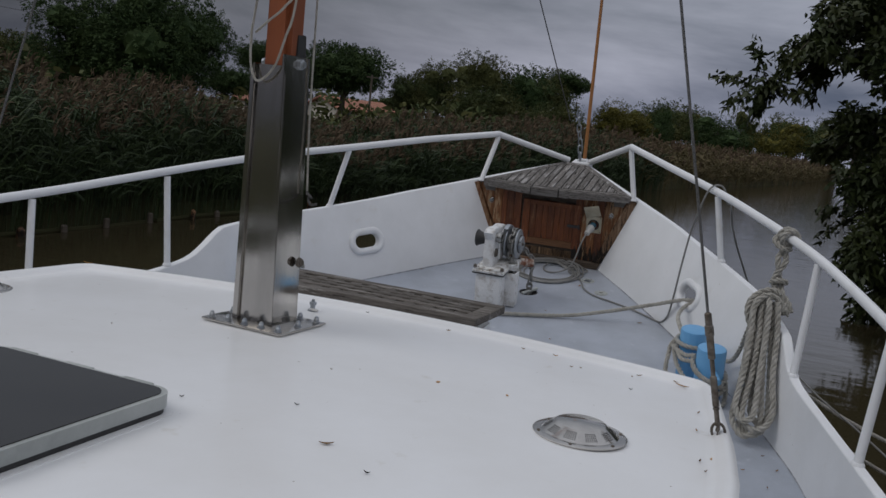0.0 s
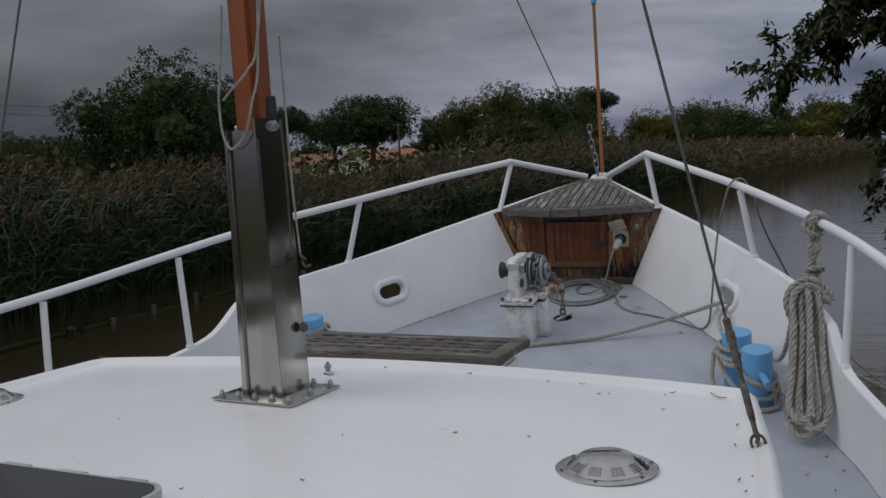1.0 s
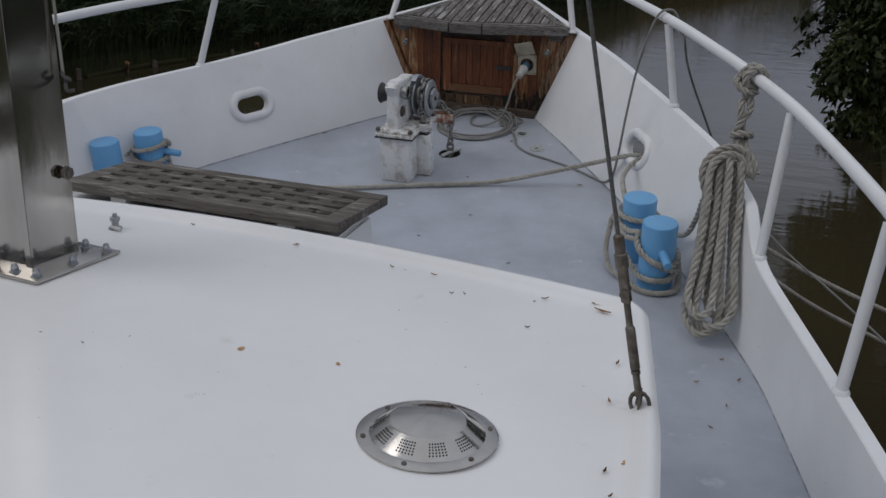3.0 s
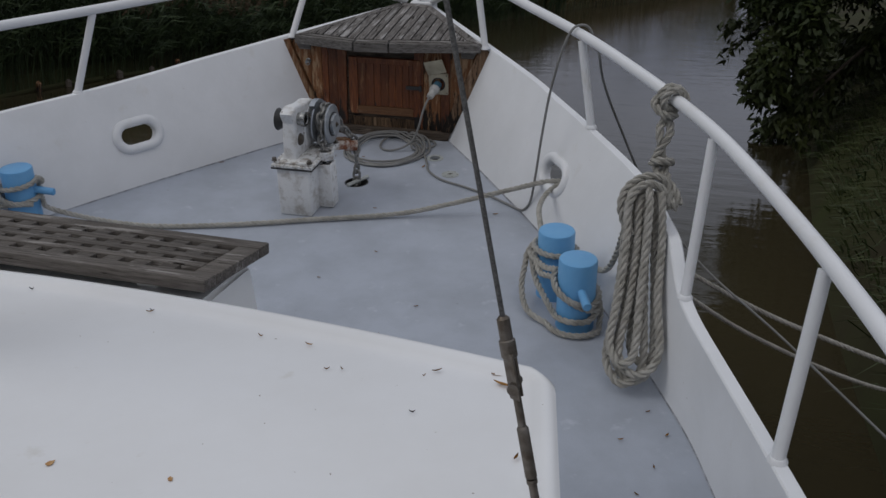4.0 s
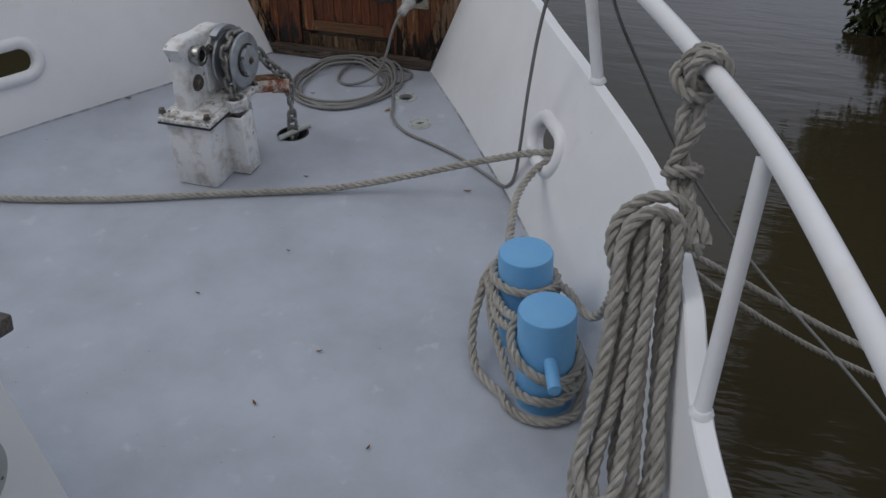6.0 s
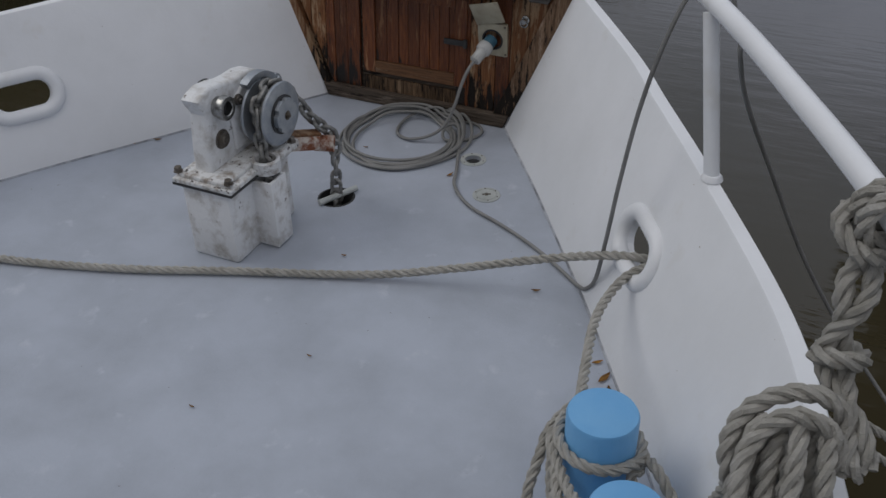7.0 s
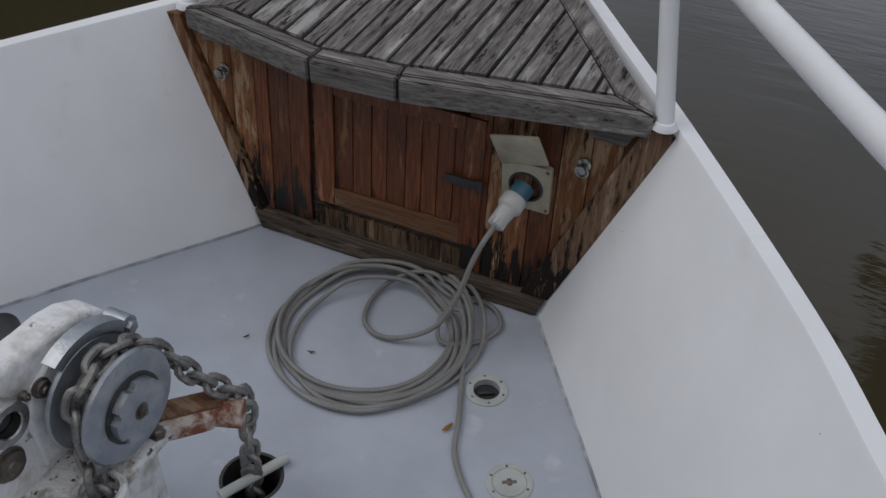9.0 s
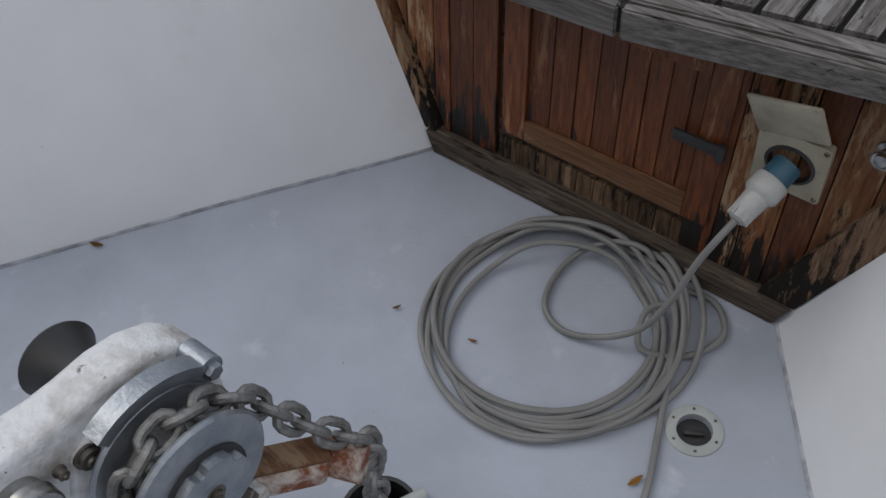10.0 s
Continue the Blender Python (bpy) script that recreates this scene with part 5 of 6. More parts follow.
# ---- rope hank hung from the rail ----
hank = thing("rope_hank", BOAT, "thick coiled grey rope hank hanging from the guard rail", "rope")
bm = bmesh.new()
K = Vector((1.442, -1.437, 0.786))
ra = (Vector(RAIL_R[6]) - Vector(RAIL_R[5])).normalized()
rb = ra.cross(Vector((0, 0, 1))).normalized()
up = rb.cross(ra)
HR = 0.0145
for off, tw in ((-0.02, 0.0), (0.012, 0.5)):
    bm = bmesh.new()
    rope(bm, [K + ra * (off + 0.01 * k / 6) + (rb * math.cos(q) + up * math.sin(q)) * 0.036 for k, q in enumerate(np.linspace(tw - 2.4, tw + 3.3, 9))], HR)
    part("hitch_turn", bm, ROPE, hank)
bm = bmesh.new()
rope(bm, [K + ra * -0.03 + rb * 0.036, K + ra * -0.005 + rb * 0.055 - up * 0.02, K + ra * 0.03 + rb * 0.03 - up * 0.045, K + ra * 0.02 - rb * 0.01 - up * 0.05], HR)
part("knot", bm, ROPE, hank)
NECK = Vector((1.428, -1.500, 0.590))
bm = bmesh.new()
rope(bm, [K + rb * -0.034 - up * 0.012, K + Vector((-0.022, -0.022, -0.075)), NECK + Vector((-0.012, 0.010, 0.085)), NECK + Vector((0.006, 0.0, 0.01)), NECK + Vector((0.022, -0.035, -0.03)), NECK + Vector((0.034, -0.075, -0.062)), NECK + Vector((0.046, -0.112, -0.092)), NECK + Vector((0.062, -0.105, -0.108))], HR)
part("lanyard", bm, ROPE, hank)
bm = bmesh.new()
rope(bm, [K + rb * 0.026 - up * 0.03, K + Vector((0.004, -0.03, -0.085)), NECK + Vector((0.014, 0.004, 0.085)), NECK + Vector((-0.018, -0.006, 0.02)), NECK + Vector((-0.006, -0.03, -0.022)), NECK + Vector((0.030, -0.05, -0.045)), NECK + Vector((0.058, -0.08, -0.07)), NECK + Vector((0.070, -0.1, -0.1))], HR)
part("lanyard", bm, ROPE, hank)
bm = bmesh.new()
rope(bm, [NECK + Vector((-0.03, -0.012, 0.002)), NECK + Vector((-0.008, -0.034, 0.018)), NECK + Vector((0.026, -0.022, 0.012)), NECK + Vector((0.03, 0.012, 0.0)), NECK + Vector((0.0, 0.03, -0.008)), NECK + Vector((-0.028, 0.012, -0.01))], HR)
part("hitch_turn", bm, ROPE, hank)
lay = random.Random(11)
HEAD, FOOT = Vector((1.398, -1.565, 0.505)), Vector((1.418, -1.955, 0.022))
down = (FOOT - HEAD).normalized()
across = Vector((1, -0.25, 0)) - down * down.dot(Vector((1, -0.25, 0)))
across.normalize()
inward = across.cross(down)
if inward.x > 0:
    inward = -inward
LONG = (FOOT - HEAD).length


def hp(a, d, o):
    """A point of the hank: across, down and out from the bulwark."""
    return HEAD + across * a + down * d + inward * o


for la, ra_, foot_l, foot_r, short, out in ((-0.050, 0.010, -0.085, 0.030, 0.0, 0.030), (-0.026, 0.036, -0.060, 0.055, 0.012, 0.010), (-0.010, 0.056, -0.046, 0.078, 0.03, 0.036), (-0.040, 0.022, -0.072, 0.010, 0.055, 0.058), (0.0, 0.046, -0.022, 0.064, 0.075, -0.012)):
    bm = bmesh.new()
    j = lambda: lay.uniform(-0.004, 0.004)
    low = LONG - short
    rope(bm, [hp(la + 0.012, -0.002, out), hp(la - 0.004, 0.05, out + 0.012), hp(la * 1.15 + j(), low * 0.3, out), hp((la + foot_l) / 2 + j(), low * 0.6, out + j()), hp(foot_l, low * 0.86, out + 0.006), hp(foot_l * 0.72 + foot_r * 0.1, low * 0.965, out + 0.012),
              hp((foot_l + foot_r) / 2, low, out + 0.012), hp(foot_r * 0.8 + foot_l * 0.1, low * 0.96, out + 0.006), hp(foot_r, low * 0.85, out), hp((ra_ + foot_r) / 2 + j(), low * 0.6, out + j()), hp(ra_ * 1.05 + j(), low * 0.3, out), hp(ra_, 0.05, out + 0.010), hp(ra_ - 0.008, -0.002, out)], HR)
    part("loop", bm, ROPE, hank)
for arch, o in ((0.0, 0.050), (0.033, 0.066)):
    bm = bmesh.new()
    rope(bm, [hp(-0.062 + arch * 0.7, 0.115 + arch, o - 0.03), hp(-0.074 + arch * 0.8, 0.055 + arch, o), hp(-0.058 + arch * 0.8, 0.0 + arch * 0.7, o + 0.006), hp(-0.016 + arch * 0.5, -0.036 + arch * 0.8, o + 0.004), hp(0.028, -0.046 + arch, o - 0.006), hp(0.058, -0.03 + arch, o - 0.03), hp(0.066, 0.02 + arch, o - 0.06)], HR)
    part("wrapping", bm, ROPE, hank)

# ---- shore power: socket, plug, cable ----
sock = thing("power_socket", at(0.285, 0.018 + FACE * 0.295, 0.295, 6), "cream flap-covered shore power socket on the wooden locker front", "socket")
bm = bmesh.new()
prism(bm, rounded(0.10, 0.112, 0.006), 0, 0.012, pose(0, 0, 0, 90))
hole = part("face_plate", bm, FLAP, sock, "dirty cream face plate")
bpy.context.view_layer.update()
bm = bmesh.new()
cyl(bm, (0, 0.02, 0), (0, -0.03, 0), 0.034, seg=28)
cut(hole, bm)
bm = bmesh.new()
lathe(bm, [(0.034, 0.004), (0.036, 0.013), (0.031, 0.014), (0.029, -0.004), (0, -0.004)], 28, pose(0, 0, 0, 90))
part("well", bm, BLACK, sock, "dark socket well")
bm = bmesh.new()
box(bm, (0, 0, 0.038), (0.1, 0.006, 0.08), 0.003, pose(-0.004, -0.012, 0.057, 14, -13))
part("flap", bm, FLAP, sock, "raised dirty cream flap")
for sx in (-1, 1):
    for sz in (-1, 1):
        bm = bmesh.new()
        lathe(bm, [(0, 0.012), (0.004, 0.012), (0.003, 0.014), (0, 0.0145)], 8, pose(sx * 0.043, 0, sz * 0.048) @ pose(0, 0, 0, 90))
        part("screw", bm, DARK_STEEL, sock)
pd = Vector((-0.22, -0.86, -0.42)).normalized()
plug = thing("power_plug", at(0.282, 0.02, 0.292) @ pd.to_track_quat("Z", "Y").to_matrix().to_4x4() @ Matrix.Scale(0.78, 4), "off-white ribbed shore power plug pushed into the socket", "plug")
bm = bmesh.new()
lathe(bm, [(0, -0.01), (0.027, -0.01), (0.027, 0.03), (0, 0.03)], 28)
part("nose", bm, TEAL, plug, "blue plug nose")
bm = bmesh.new()
lathe(bm, [(0, 0.028), (0.031, 0.028), (0.0325, 0.032), (0.0325, 0.058), (0.029, 0.063), (0.0245, 0.068), (0.0225, 0.098), (0.02, 0.102), (0, 0.102)], 32)
part("shell", bm, PLUG, plug)
bm = bmesh.new()
lathe(bm, [(0, 0.10), (0.021, 0.10), (0.0185, 0.118), (0.012, 0.122), (0, 0.122)], 24)
for k in range(10):
    q = 2 * math.pi * k / 10
    box(bm, (0, 0, 0), (0.004, 0.004, 0.018), 0.001, pose(0.0205 * math.cos(q), 0.0205 * math.sin(q), 0.109, 0, 0, math.degrees(q)))
part("gland", bm, PLUG, plug)
pe = Vector((0.282, 0.02, 0.292)) + pd * 0.093
CR = 0.0052
bm = bmesh.new()
coil = [tuple(pe), tuple(pe + pd * 0.03), (0.238, -0.112, 0.19), (0.222, -0.135, 0.12), (0.195, -0.16, 0.055), (0.15, -0.185, 0.022), (0.09, -0.205, 0.009), (0.038, -0.185, 0.008), (0.015, -0.125, 0.008), (0.022, -0.06, 0.012), (0.065, -0.02, 0.03), (0.12, -0.012, 0.036)]
lay = random.Random(3)
turns = 8
spread = (0.170, 0.206, 0.180, 0.216, 0.158, 0.198, 0.148, 0.210, 0.178)
for k in range(turns * 14):
    n = k / 14
    q = radians(62 - 360 * n)
    i = int(n)
    r = spread[i] + (spread[i + 1] - spread[i]) * (n - i) + 0.004 * math.sin(q * 2 + 2.1 * i) + lay.uniform(-0.0015, 0.0015)
    z = 0.0065 + (0.0115 if i % 3 == 1 else 0.004 if i % 3 == 2 else 0.0) * (0.5 + 0.5 * math.sin(q + i)) + 0.018 * (math.sin(q) > 0.5) * (i % 2)
    coil.append((0.064 + r * math.cos(q) + 0.012 * math.sin(n * 2.3 + 1), -0.200 + r * 1.03 * math.sin(q) + 0.014 * math.cos(n * 1.7), z))
coil += [(0.16, -0.035, 0.012), (0.245, -0.02, 0.008), (0.29, -0.07, 0.007), (0.262, -0.135, 0.007), (0.20, -0.165, 0.010), (0.175, -0.11, 0.024), (0.205, -0.08, 0.026)]
coil += [(0.245, -0.145, 0.014), (0.285, -0.25, 0.007), (0.318, -0.335, 0.007), (0.34, -0.40, 0.007), (0.385, -0.46, 0.007), (0.447, -0.509, 0.007), (0.54, -0.55, 0.007), (0.633, -0.597, 0.007), (0.72, -0.65, 0.007), (0.785, -0.698, 0.007), (0.845, -0.745, 0.008), (0.875, -0.775, 0.03), (0.90, -0.79, 0.08), (0.918, -0.80, 0.20), (0.938, -0.80, 0.38), (0.962, -0.785, 0.56), (0.995, -0.76, 0.71), (1.03, -0.732, 0.805), (1.075, -0.715, 0.823), (1.105, -0.715, 0.80), (1.125, -0.735, 0.74)]
coil += [(1.148, -0.82, 0.752), (1.158, -0.868, 0.735), (1.175, -0.80, 0.62), (1.235, -0.68, 0.42), (1.39, -0.56, 0.06), (1.64, -0.60, -0.24), (2.0, -1.03, -0.336), (2.6, -1.93, -0.44), (3.0, -2.5, -0.50)]
tube(bm, curve(coil, 0.012), CR, 9)
solo("power_cable", bm, CABLE, BOAT, "grey shore power cable coiled on deck and led over the rail", "cable")

# ---- small line on the port rail, leaves, rust, specks ----
bm = bmesh.new()
rope(bm, [(0.080, 0.07, 0.47), (0.092, 0.065, 0.46), (0.094, 0.08, 0.45), (0.082, 0.085, 0.455), (0.09, 0.07, 0.44), (0.115, 0.05, 0.43), (0.14, 0.045, 0.435)], 0.005)
solo("cord_tie", bm, DARK_ROPE, mast.matrix_world.copy(), "short dark cord tied beside the mast", "cord")


def flake(length, width, curl):
    b = bmesh.new()
    n = 6
    rows = []
    for k in range(n + 1):
        t = k / n
        w = width * math.sin(math.pi * min(max(t, 0.03), 0.97)) * 0.5
        zc = curl * (t - 0.5) ** 2 * 4
        rows.append([(length * (t - 0.5), -w, zc + 0.002), (length * (t - 0.5), 0, zc), (length * (t - 0.5), w, zc + 0.002)])
    grid(b, rows)
    bmesh.ops.solidify(b, geom=b.faces[:], thickness=0.0008)
    return b


lay = random.Random(21)
spots_roof = [(1.15, -2.80, 0.055, 20), (0.60, -2.79, 0.035, -20), (0.30, -2.74, 0.03, -10), (-0.05, -2.71, 0.03, 0), (0.80, -2.90, 0.03, 30), (0.83, -2.89, 0.025, -40), (1.02, -3.02, 0.03, 10), (0.47, -4.05, 0.05, 30), (0.28, -3.85, 0.035, 0), (0.02, -3.98, 0.03, 40), (0.62, -4.15, 0.04, -10), (-1.36, -2.74, 0.06, 10), (1.28, -3.55, 0.04, 80), (1.30, -3.62, 0.03, 60), (0.20, -3.5, 0.015, 10), (-0.6, -3.5, 0.015, 10), (1.0, -2.86, 0.02, 50)]
for x, y, s, rz in spots_roof:
    big = s > 0.045
    s = s * 0.7 if big else s * 0.42
    solo("leaf", flake(s, s * 0.34, 0.004), DRY_LEAF if big or lay.random() < 0.5 else BARE, roof_at(x, y, 0.0022 + (0.017 if y > roof_front(x) - 0.05 else 0), rz), "small curled dry leaf on the white roof", "leaf", "fallen leaves")
for x, y, s, rz in ((-0.685, -0.525, 0.036, 20), (-0.745, -0.585, 0.034, 30), (-0.73, -0.535, 0.022, 60), (0.305, -0.355, 0.034, 70), (0.75, -0.80, 0.03, 20), (0.975, -1.00, 0.035, 40), (1.005, -1.045, 0.055, 70), (1.03, -1.09, 0.06, 110), (0.978, -1.11, 0.045, 100), (0.62, -1.62, 0.02, 30), (0.86, -1.88, 0.02, 80), (0.55, -1.83, 0.025, 140), (0.22, -0.86, 0.02, 10), (-0.16, -0.32, 0.018, 60), (-0.02, -0.30, 0.02, 20),
                    (1.47, -2.05, 0.02, 30), (1.53, -2.15, 0.025, 60), (1.50, -2.3, 0.02, 100), (1.40, -2.2, 0.022, 20), (1.46, -2.42, 0.02, 150), (0.9, -2.35, 0.02, 30), (0.2, -1.5, 0.018, 0), (0.35, -1.25, 0.016, 0)):
    solo("leaf", flake(s * 0.8, s * 0.28, 0.003), DRY_LEAF, at(x, y, 0.0022, 0, 0, rz), "small dry yellow leaf on the grey deck", "leaf", "fallen leaves")


def stain(x, y, r, seed, m):
    b = bmesh.new()
    k = random.Random(seed)
    prism(b, [(r * k.uniform(0.55, 1.2) * math.cos(q), r * 0.55 * k.uniform(0.55, 1.2) * math.sin(q)) for q in np.linspace(0, 2 * math.pi, 18)[:-1]], 0, 0.0012, m)
    return b


for x, y, s, rz in ((1.165, -2.845, 0.062, 160), (1.02, -2.83, 0.03, 40), (0.72, -2.80, 0.026, 170), (0.30, -2.75, 0.022, 30), (1.24, -3.12, 0.03, 80), (1.25, -3.3, 0.026, 110)):
    solo("leaf", flake(s * 0.75, s * 0.2, 0.003), DRY_LEAF, roof_at(x, y, 0.004, rz), "dry yellow leaf lying on the white roof", "leaf", "fallen leaves")
bm = stain(0, 0, 0.03, 2, Matrix())
solo("rust_stain", bm, RUST_STAIN, roof_at(1.325, -3.375, 0.0012, 80), "brown rust stain at the shroud fitting", "rust stain", "rust stains", kind="stuff")
for i, (x, y, r) in enumerate(((-1.38, -2.76, 0.035), (1.32, -3.50, 0.02), (1.335, -3.62, 0.024), (0.5, -3.39, 0.011), (0.71, -3.37, 0.008))):
    solo("rust_stain", stain(0, 0, r, i + 5, Matrix()), RUST_STAIN, roof_at(x, y, 0.0012, 30 * i), "brown rust stain on the white roof", "rust stain", "rust stains", kind="stuff")

# ---- water, banks and ground ----
WATER_Z = -1.6
LEFT_BANK = smooth_table([(400, 60), (250, 22), (174, 9.5), (118, 4.0), (76, -1.4), (58, -4.4), (40, -6.2), (25, -8.4), (12, -9.8), (0, -9.8), (-40, -10)])
RIGHT_BANK = smooth_table([(400, 90), (250, 45), (118, 13.5), (60, 8.0), (30, 5.2), (15, 3.9), (8, 3.3), (3, 2.85), (-5, 2.8), (-40, 3.4)])
YS = [-40 + 2 * i for i in range(45)] + [50 + 8 * i for i in range(44)]
bm = bmesh.new()
grid(bm, [[(x, y, WATER_Z) for x in (-60, -20, -10, 0, 10, 20, 110)] for y in (-60, -20, 0, 20, 60, 150, 420)])
solo("water", bm, WATER, Matrix(), "murky brown-green canal water with small ripples", "water", kind="structure")
bm = bmesh.new()
rows = []
for y in YS:
    lf, rt = LEFT_BANK(y), RIGHT_BANK(y)
    rows.append([(x, y, z) for x, z in ((lf - 900, 1.5), (lf - 60, -0.2), (lf - 6, -0.75), (lf - 1.2, -1.0), (lf - 0.1, -1.35), (lf + 0.3, -2.1), ((lf + rt) / 2, -3.2), (rt - 0.3, -2.2), (rt + 0.1, -1.3), (rt + 0.8, -0.7), (rt + 4, -0.3), (rt + 60, 0.2), (rt + 900, 1.5))])
far = [(x, 2500, 2.0) for x, _, _ in rows[-1]]
near = [(x, -900, z) for x, _, z in rows[0]]
grid(bm, [near] + rows + [far])
solo("ground", bm, EARTH, Matrix(), "dark earth canal banks and flat land reaching far away", "ground", kind="structure")

# ---- foliage ----
rng = np.random.default_rng(7)


def blades(name, base, tip_dir, length, width, mat, label, category, kind="stuff", bends=0.5):
    """Many bent grass or leaf blades in one mesh: three points along each, two wide at the foot and middle."""
    n = len(base)
    side = np.cross(tip_dir, rng.normal(size=(n, 3)))
    side /= np.linalg.norm(side, axis=1)[:, None] + 1e-9
    mid = base + tip_dir * (length * 0.55)[:, None]
    droop = np.zeros((n, 3))
    droop[:, 2] = -length * bends * 0.35
    out = np.stack([tip_dir[:, 0], tip_dir[:, 1], np.zeros(n)], 1)
    tip = base + tip_dir * length[:, None] + droop + out * (length * bends * 0.25)[:, None]
    w = width[:, None]
    v = np.stack([base - side * w * 0.4, base + side * w * 0.4, mid + side * w * 0.5, mid - side * w * 0.5, tip], 1).reshape(-1, 3)
    k = np.arange(n)[:, None] * 5
    faces = [tuple(q) for q in (k + np.array([0, 1, 2, 3])).tolist()] + [tuple(q) for q in (k + np.array([3, 2, 4])).tolist()]
    me = bpy.data.meshes.new(name)
    me.from_pydata(v.tolist(), [], faces)
    me.materials.append(mat)
    ob = new(name, me)
    return tagged(ob, label, category, kind=kind)


def unit(a):
    return a / (np.linalg.norm(a, axis=1)[:, None] + 1e-9)


def reed_stems(y0, y1, n, bank, sign, deep, tall):
    y = rng.uniform(y0, y1, n)
    dep = rng.power(0.55, n) * 0 + rng.uniform(0, 1, n) ** 1.4 * deep
    bx = np.array([bank(v) for v in y])
    x = bx - sign * (dep - 0.25)
    clump = 0.82 + 0.18 * np.sin(y * 0.9 + x * 0.5) * np.sin(y * 0.37 + 1.0) + rng.uniform(-0.12, 0.12, n)
    clump *= np.interp(y, [9, 13, 24, 29], [1, 0.68, 0.72, 1])
    return np.stack([x, y, np.full(n, WATER_Z - 0.05) + np.minimum(dep, 1.5) * 0.35], 1), tall * clump


def reed_bed(y0, y1, n, leaf_w, leaves, deep=4.5, tall=2.35, mat=REED):
    foot, h = reed_stems(y0, y1, n, LEFT_BANK, 1, deep, tall)
    lean = unit(np.stack([rng.normal(0.05, 0.09, n), rng.normal(0, 0.09, n), np.ones(n)], 1))
    bases, dirs, lens, wid = [foot], [lean], [h], [np.full(n, leaf_w * 0.5)]
    for k in range(leaves):
        f = rng.uniform(0.25, 0.97, n)
        q = rng.uniform(0, 2 * np.pi, n)
        bases.append(foot + lean * (h * f)[:, None])
        dirs.append(unit(np.stack([np.cos(q), np.sin(q), rng.uniform(0.5, 1.5, n)], 1)))
        lens.append(rng.uniform(0.35, 0.75, n))
        wid.append(np.full(n, leaf_w) * rng.uniform(0.7, 1.2, n))
    blades("reeds", np.concatenate(bases), np.concatenate(dirs), np.concatenate(lens), np.concatenate(wid), mat, "dense tall green reeds along the canal bank", "reeds", bends=0.9)
    top = rng.random(n) < 0.24
    tops, hh = foot[top] + lean[top] * h[top][:, None], h[top]
    m, per = len(tops), 9
    b = np.repeat(tops, per, 0) + np.stack([rng.normal(0, 0.02, m * per), rng.normal(0, 0.02, m * per), rng.uniform(-0.05, 0.26, m * per)], 1)
    d = unit(np.stack([rng.normal(0.35, 0.35, m * per), rng.normal(0.1, 0.35, m * per), rng.uniform(0.5, 1.2, m * per)], 1))
    blades("reed_plumes", b, d, rng.uniform(0.14, 0.28, m * per), np.full(m * per, leaf_w * 1.1), PLUME, "feathery brown seed plumes above the reeds", "reeds", bends=0.8)


reed_bed(-6, 18, 6500, 0.026, 7)
reed_bed(18, 50, 6000, 0.035, 6)
reed_bed(44, 190, 7000, 0.08, 6, deep=7, mat=FAR_REED)


def crown_points(lobes, n, shell=0.72):
    """Random points in a set of flattened balls, thicker near their skins, and the outward way there."""
    vol = np.array([a * b * c for _, (a, b, c) in lobes]) ** 0.75
    pick = rng.choice(len(lobes), n, p=vol / vol.sum())
    c = np.array([lobes[i][0] for i in pick])
    s = np.array([lobes[i][1] for i in pick])
    d = unit(rng.normal(size=(n, 3)))
    r = shell + (1 - shell) * rng.random(n) ** 0.7
    r *= 1 + 0.14 * np.sin(d[:, 0] * 7 + c[:, 0]) * np.sin(d[:, 1] * 6 + c[:, 1] * 2) + 0.1 * np.sin(d[:, 2] * 9)
    return c + d * s * r[:, None], d


def lobed(c, s, k, spread=0.6, size=0.5):
    """A crown's lobes about a middle."""
    out = []
    for _ in range(k):
        d = unit(rng.normal(size=(1, 3)))[0] * rng.random() ** 0.4
        f = rng.uniform(0.75, 1.25) * size
        out.append(((c[0] + d[0] * s[0] * spread, c[1] + d[1] * s[1] * spread, c[2] + d[2] * s[2] * spread), (s[0] * f, s[1] * f, s[2] * f * 1.05)))
    return out


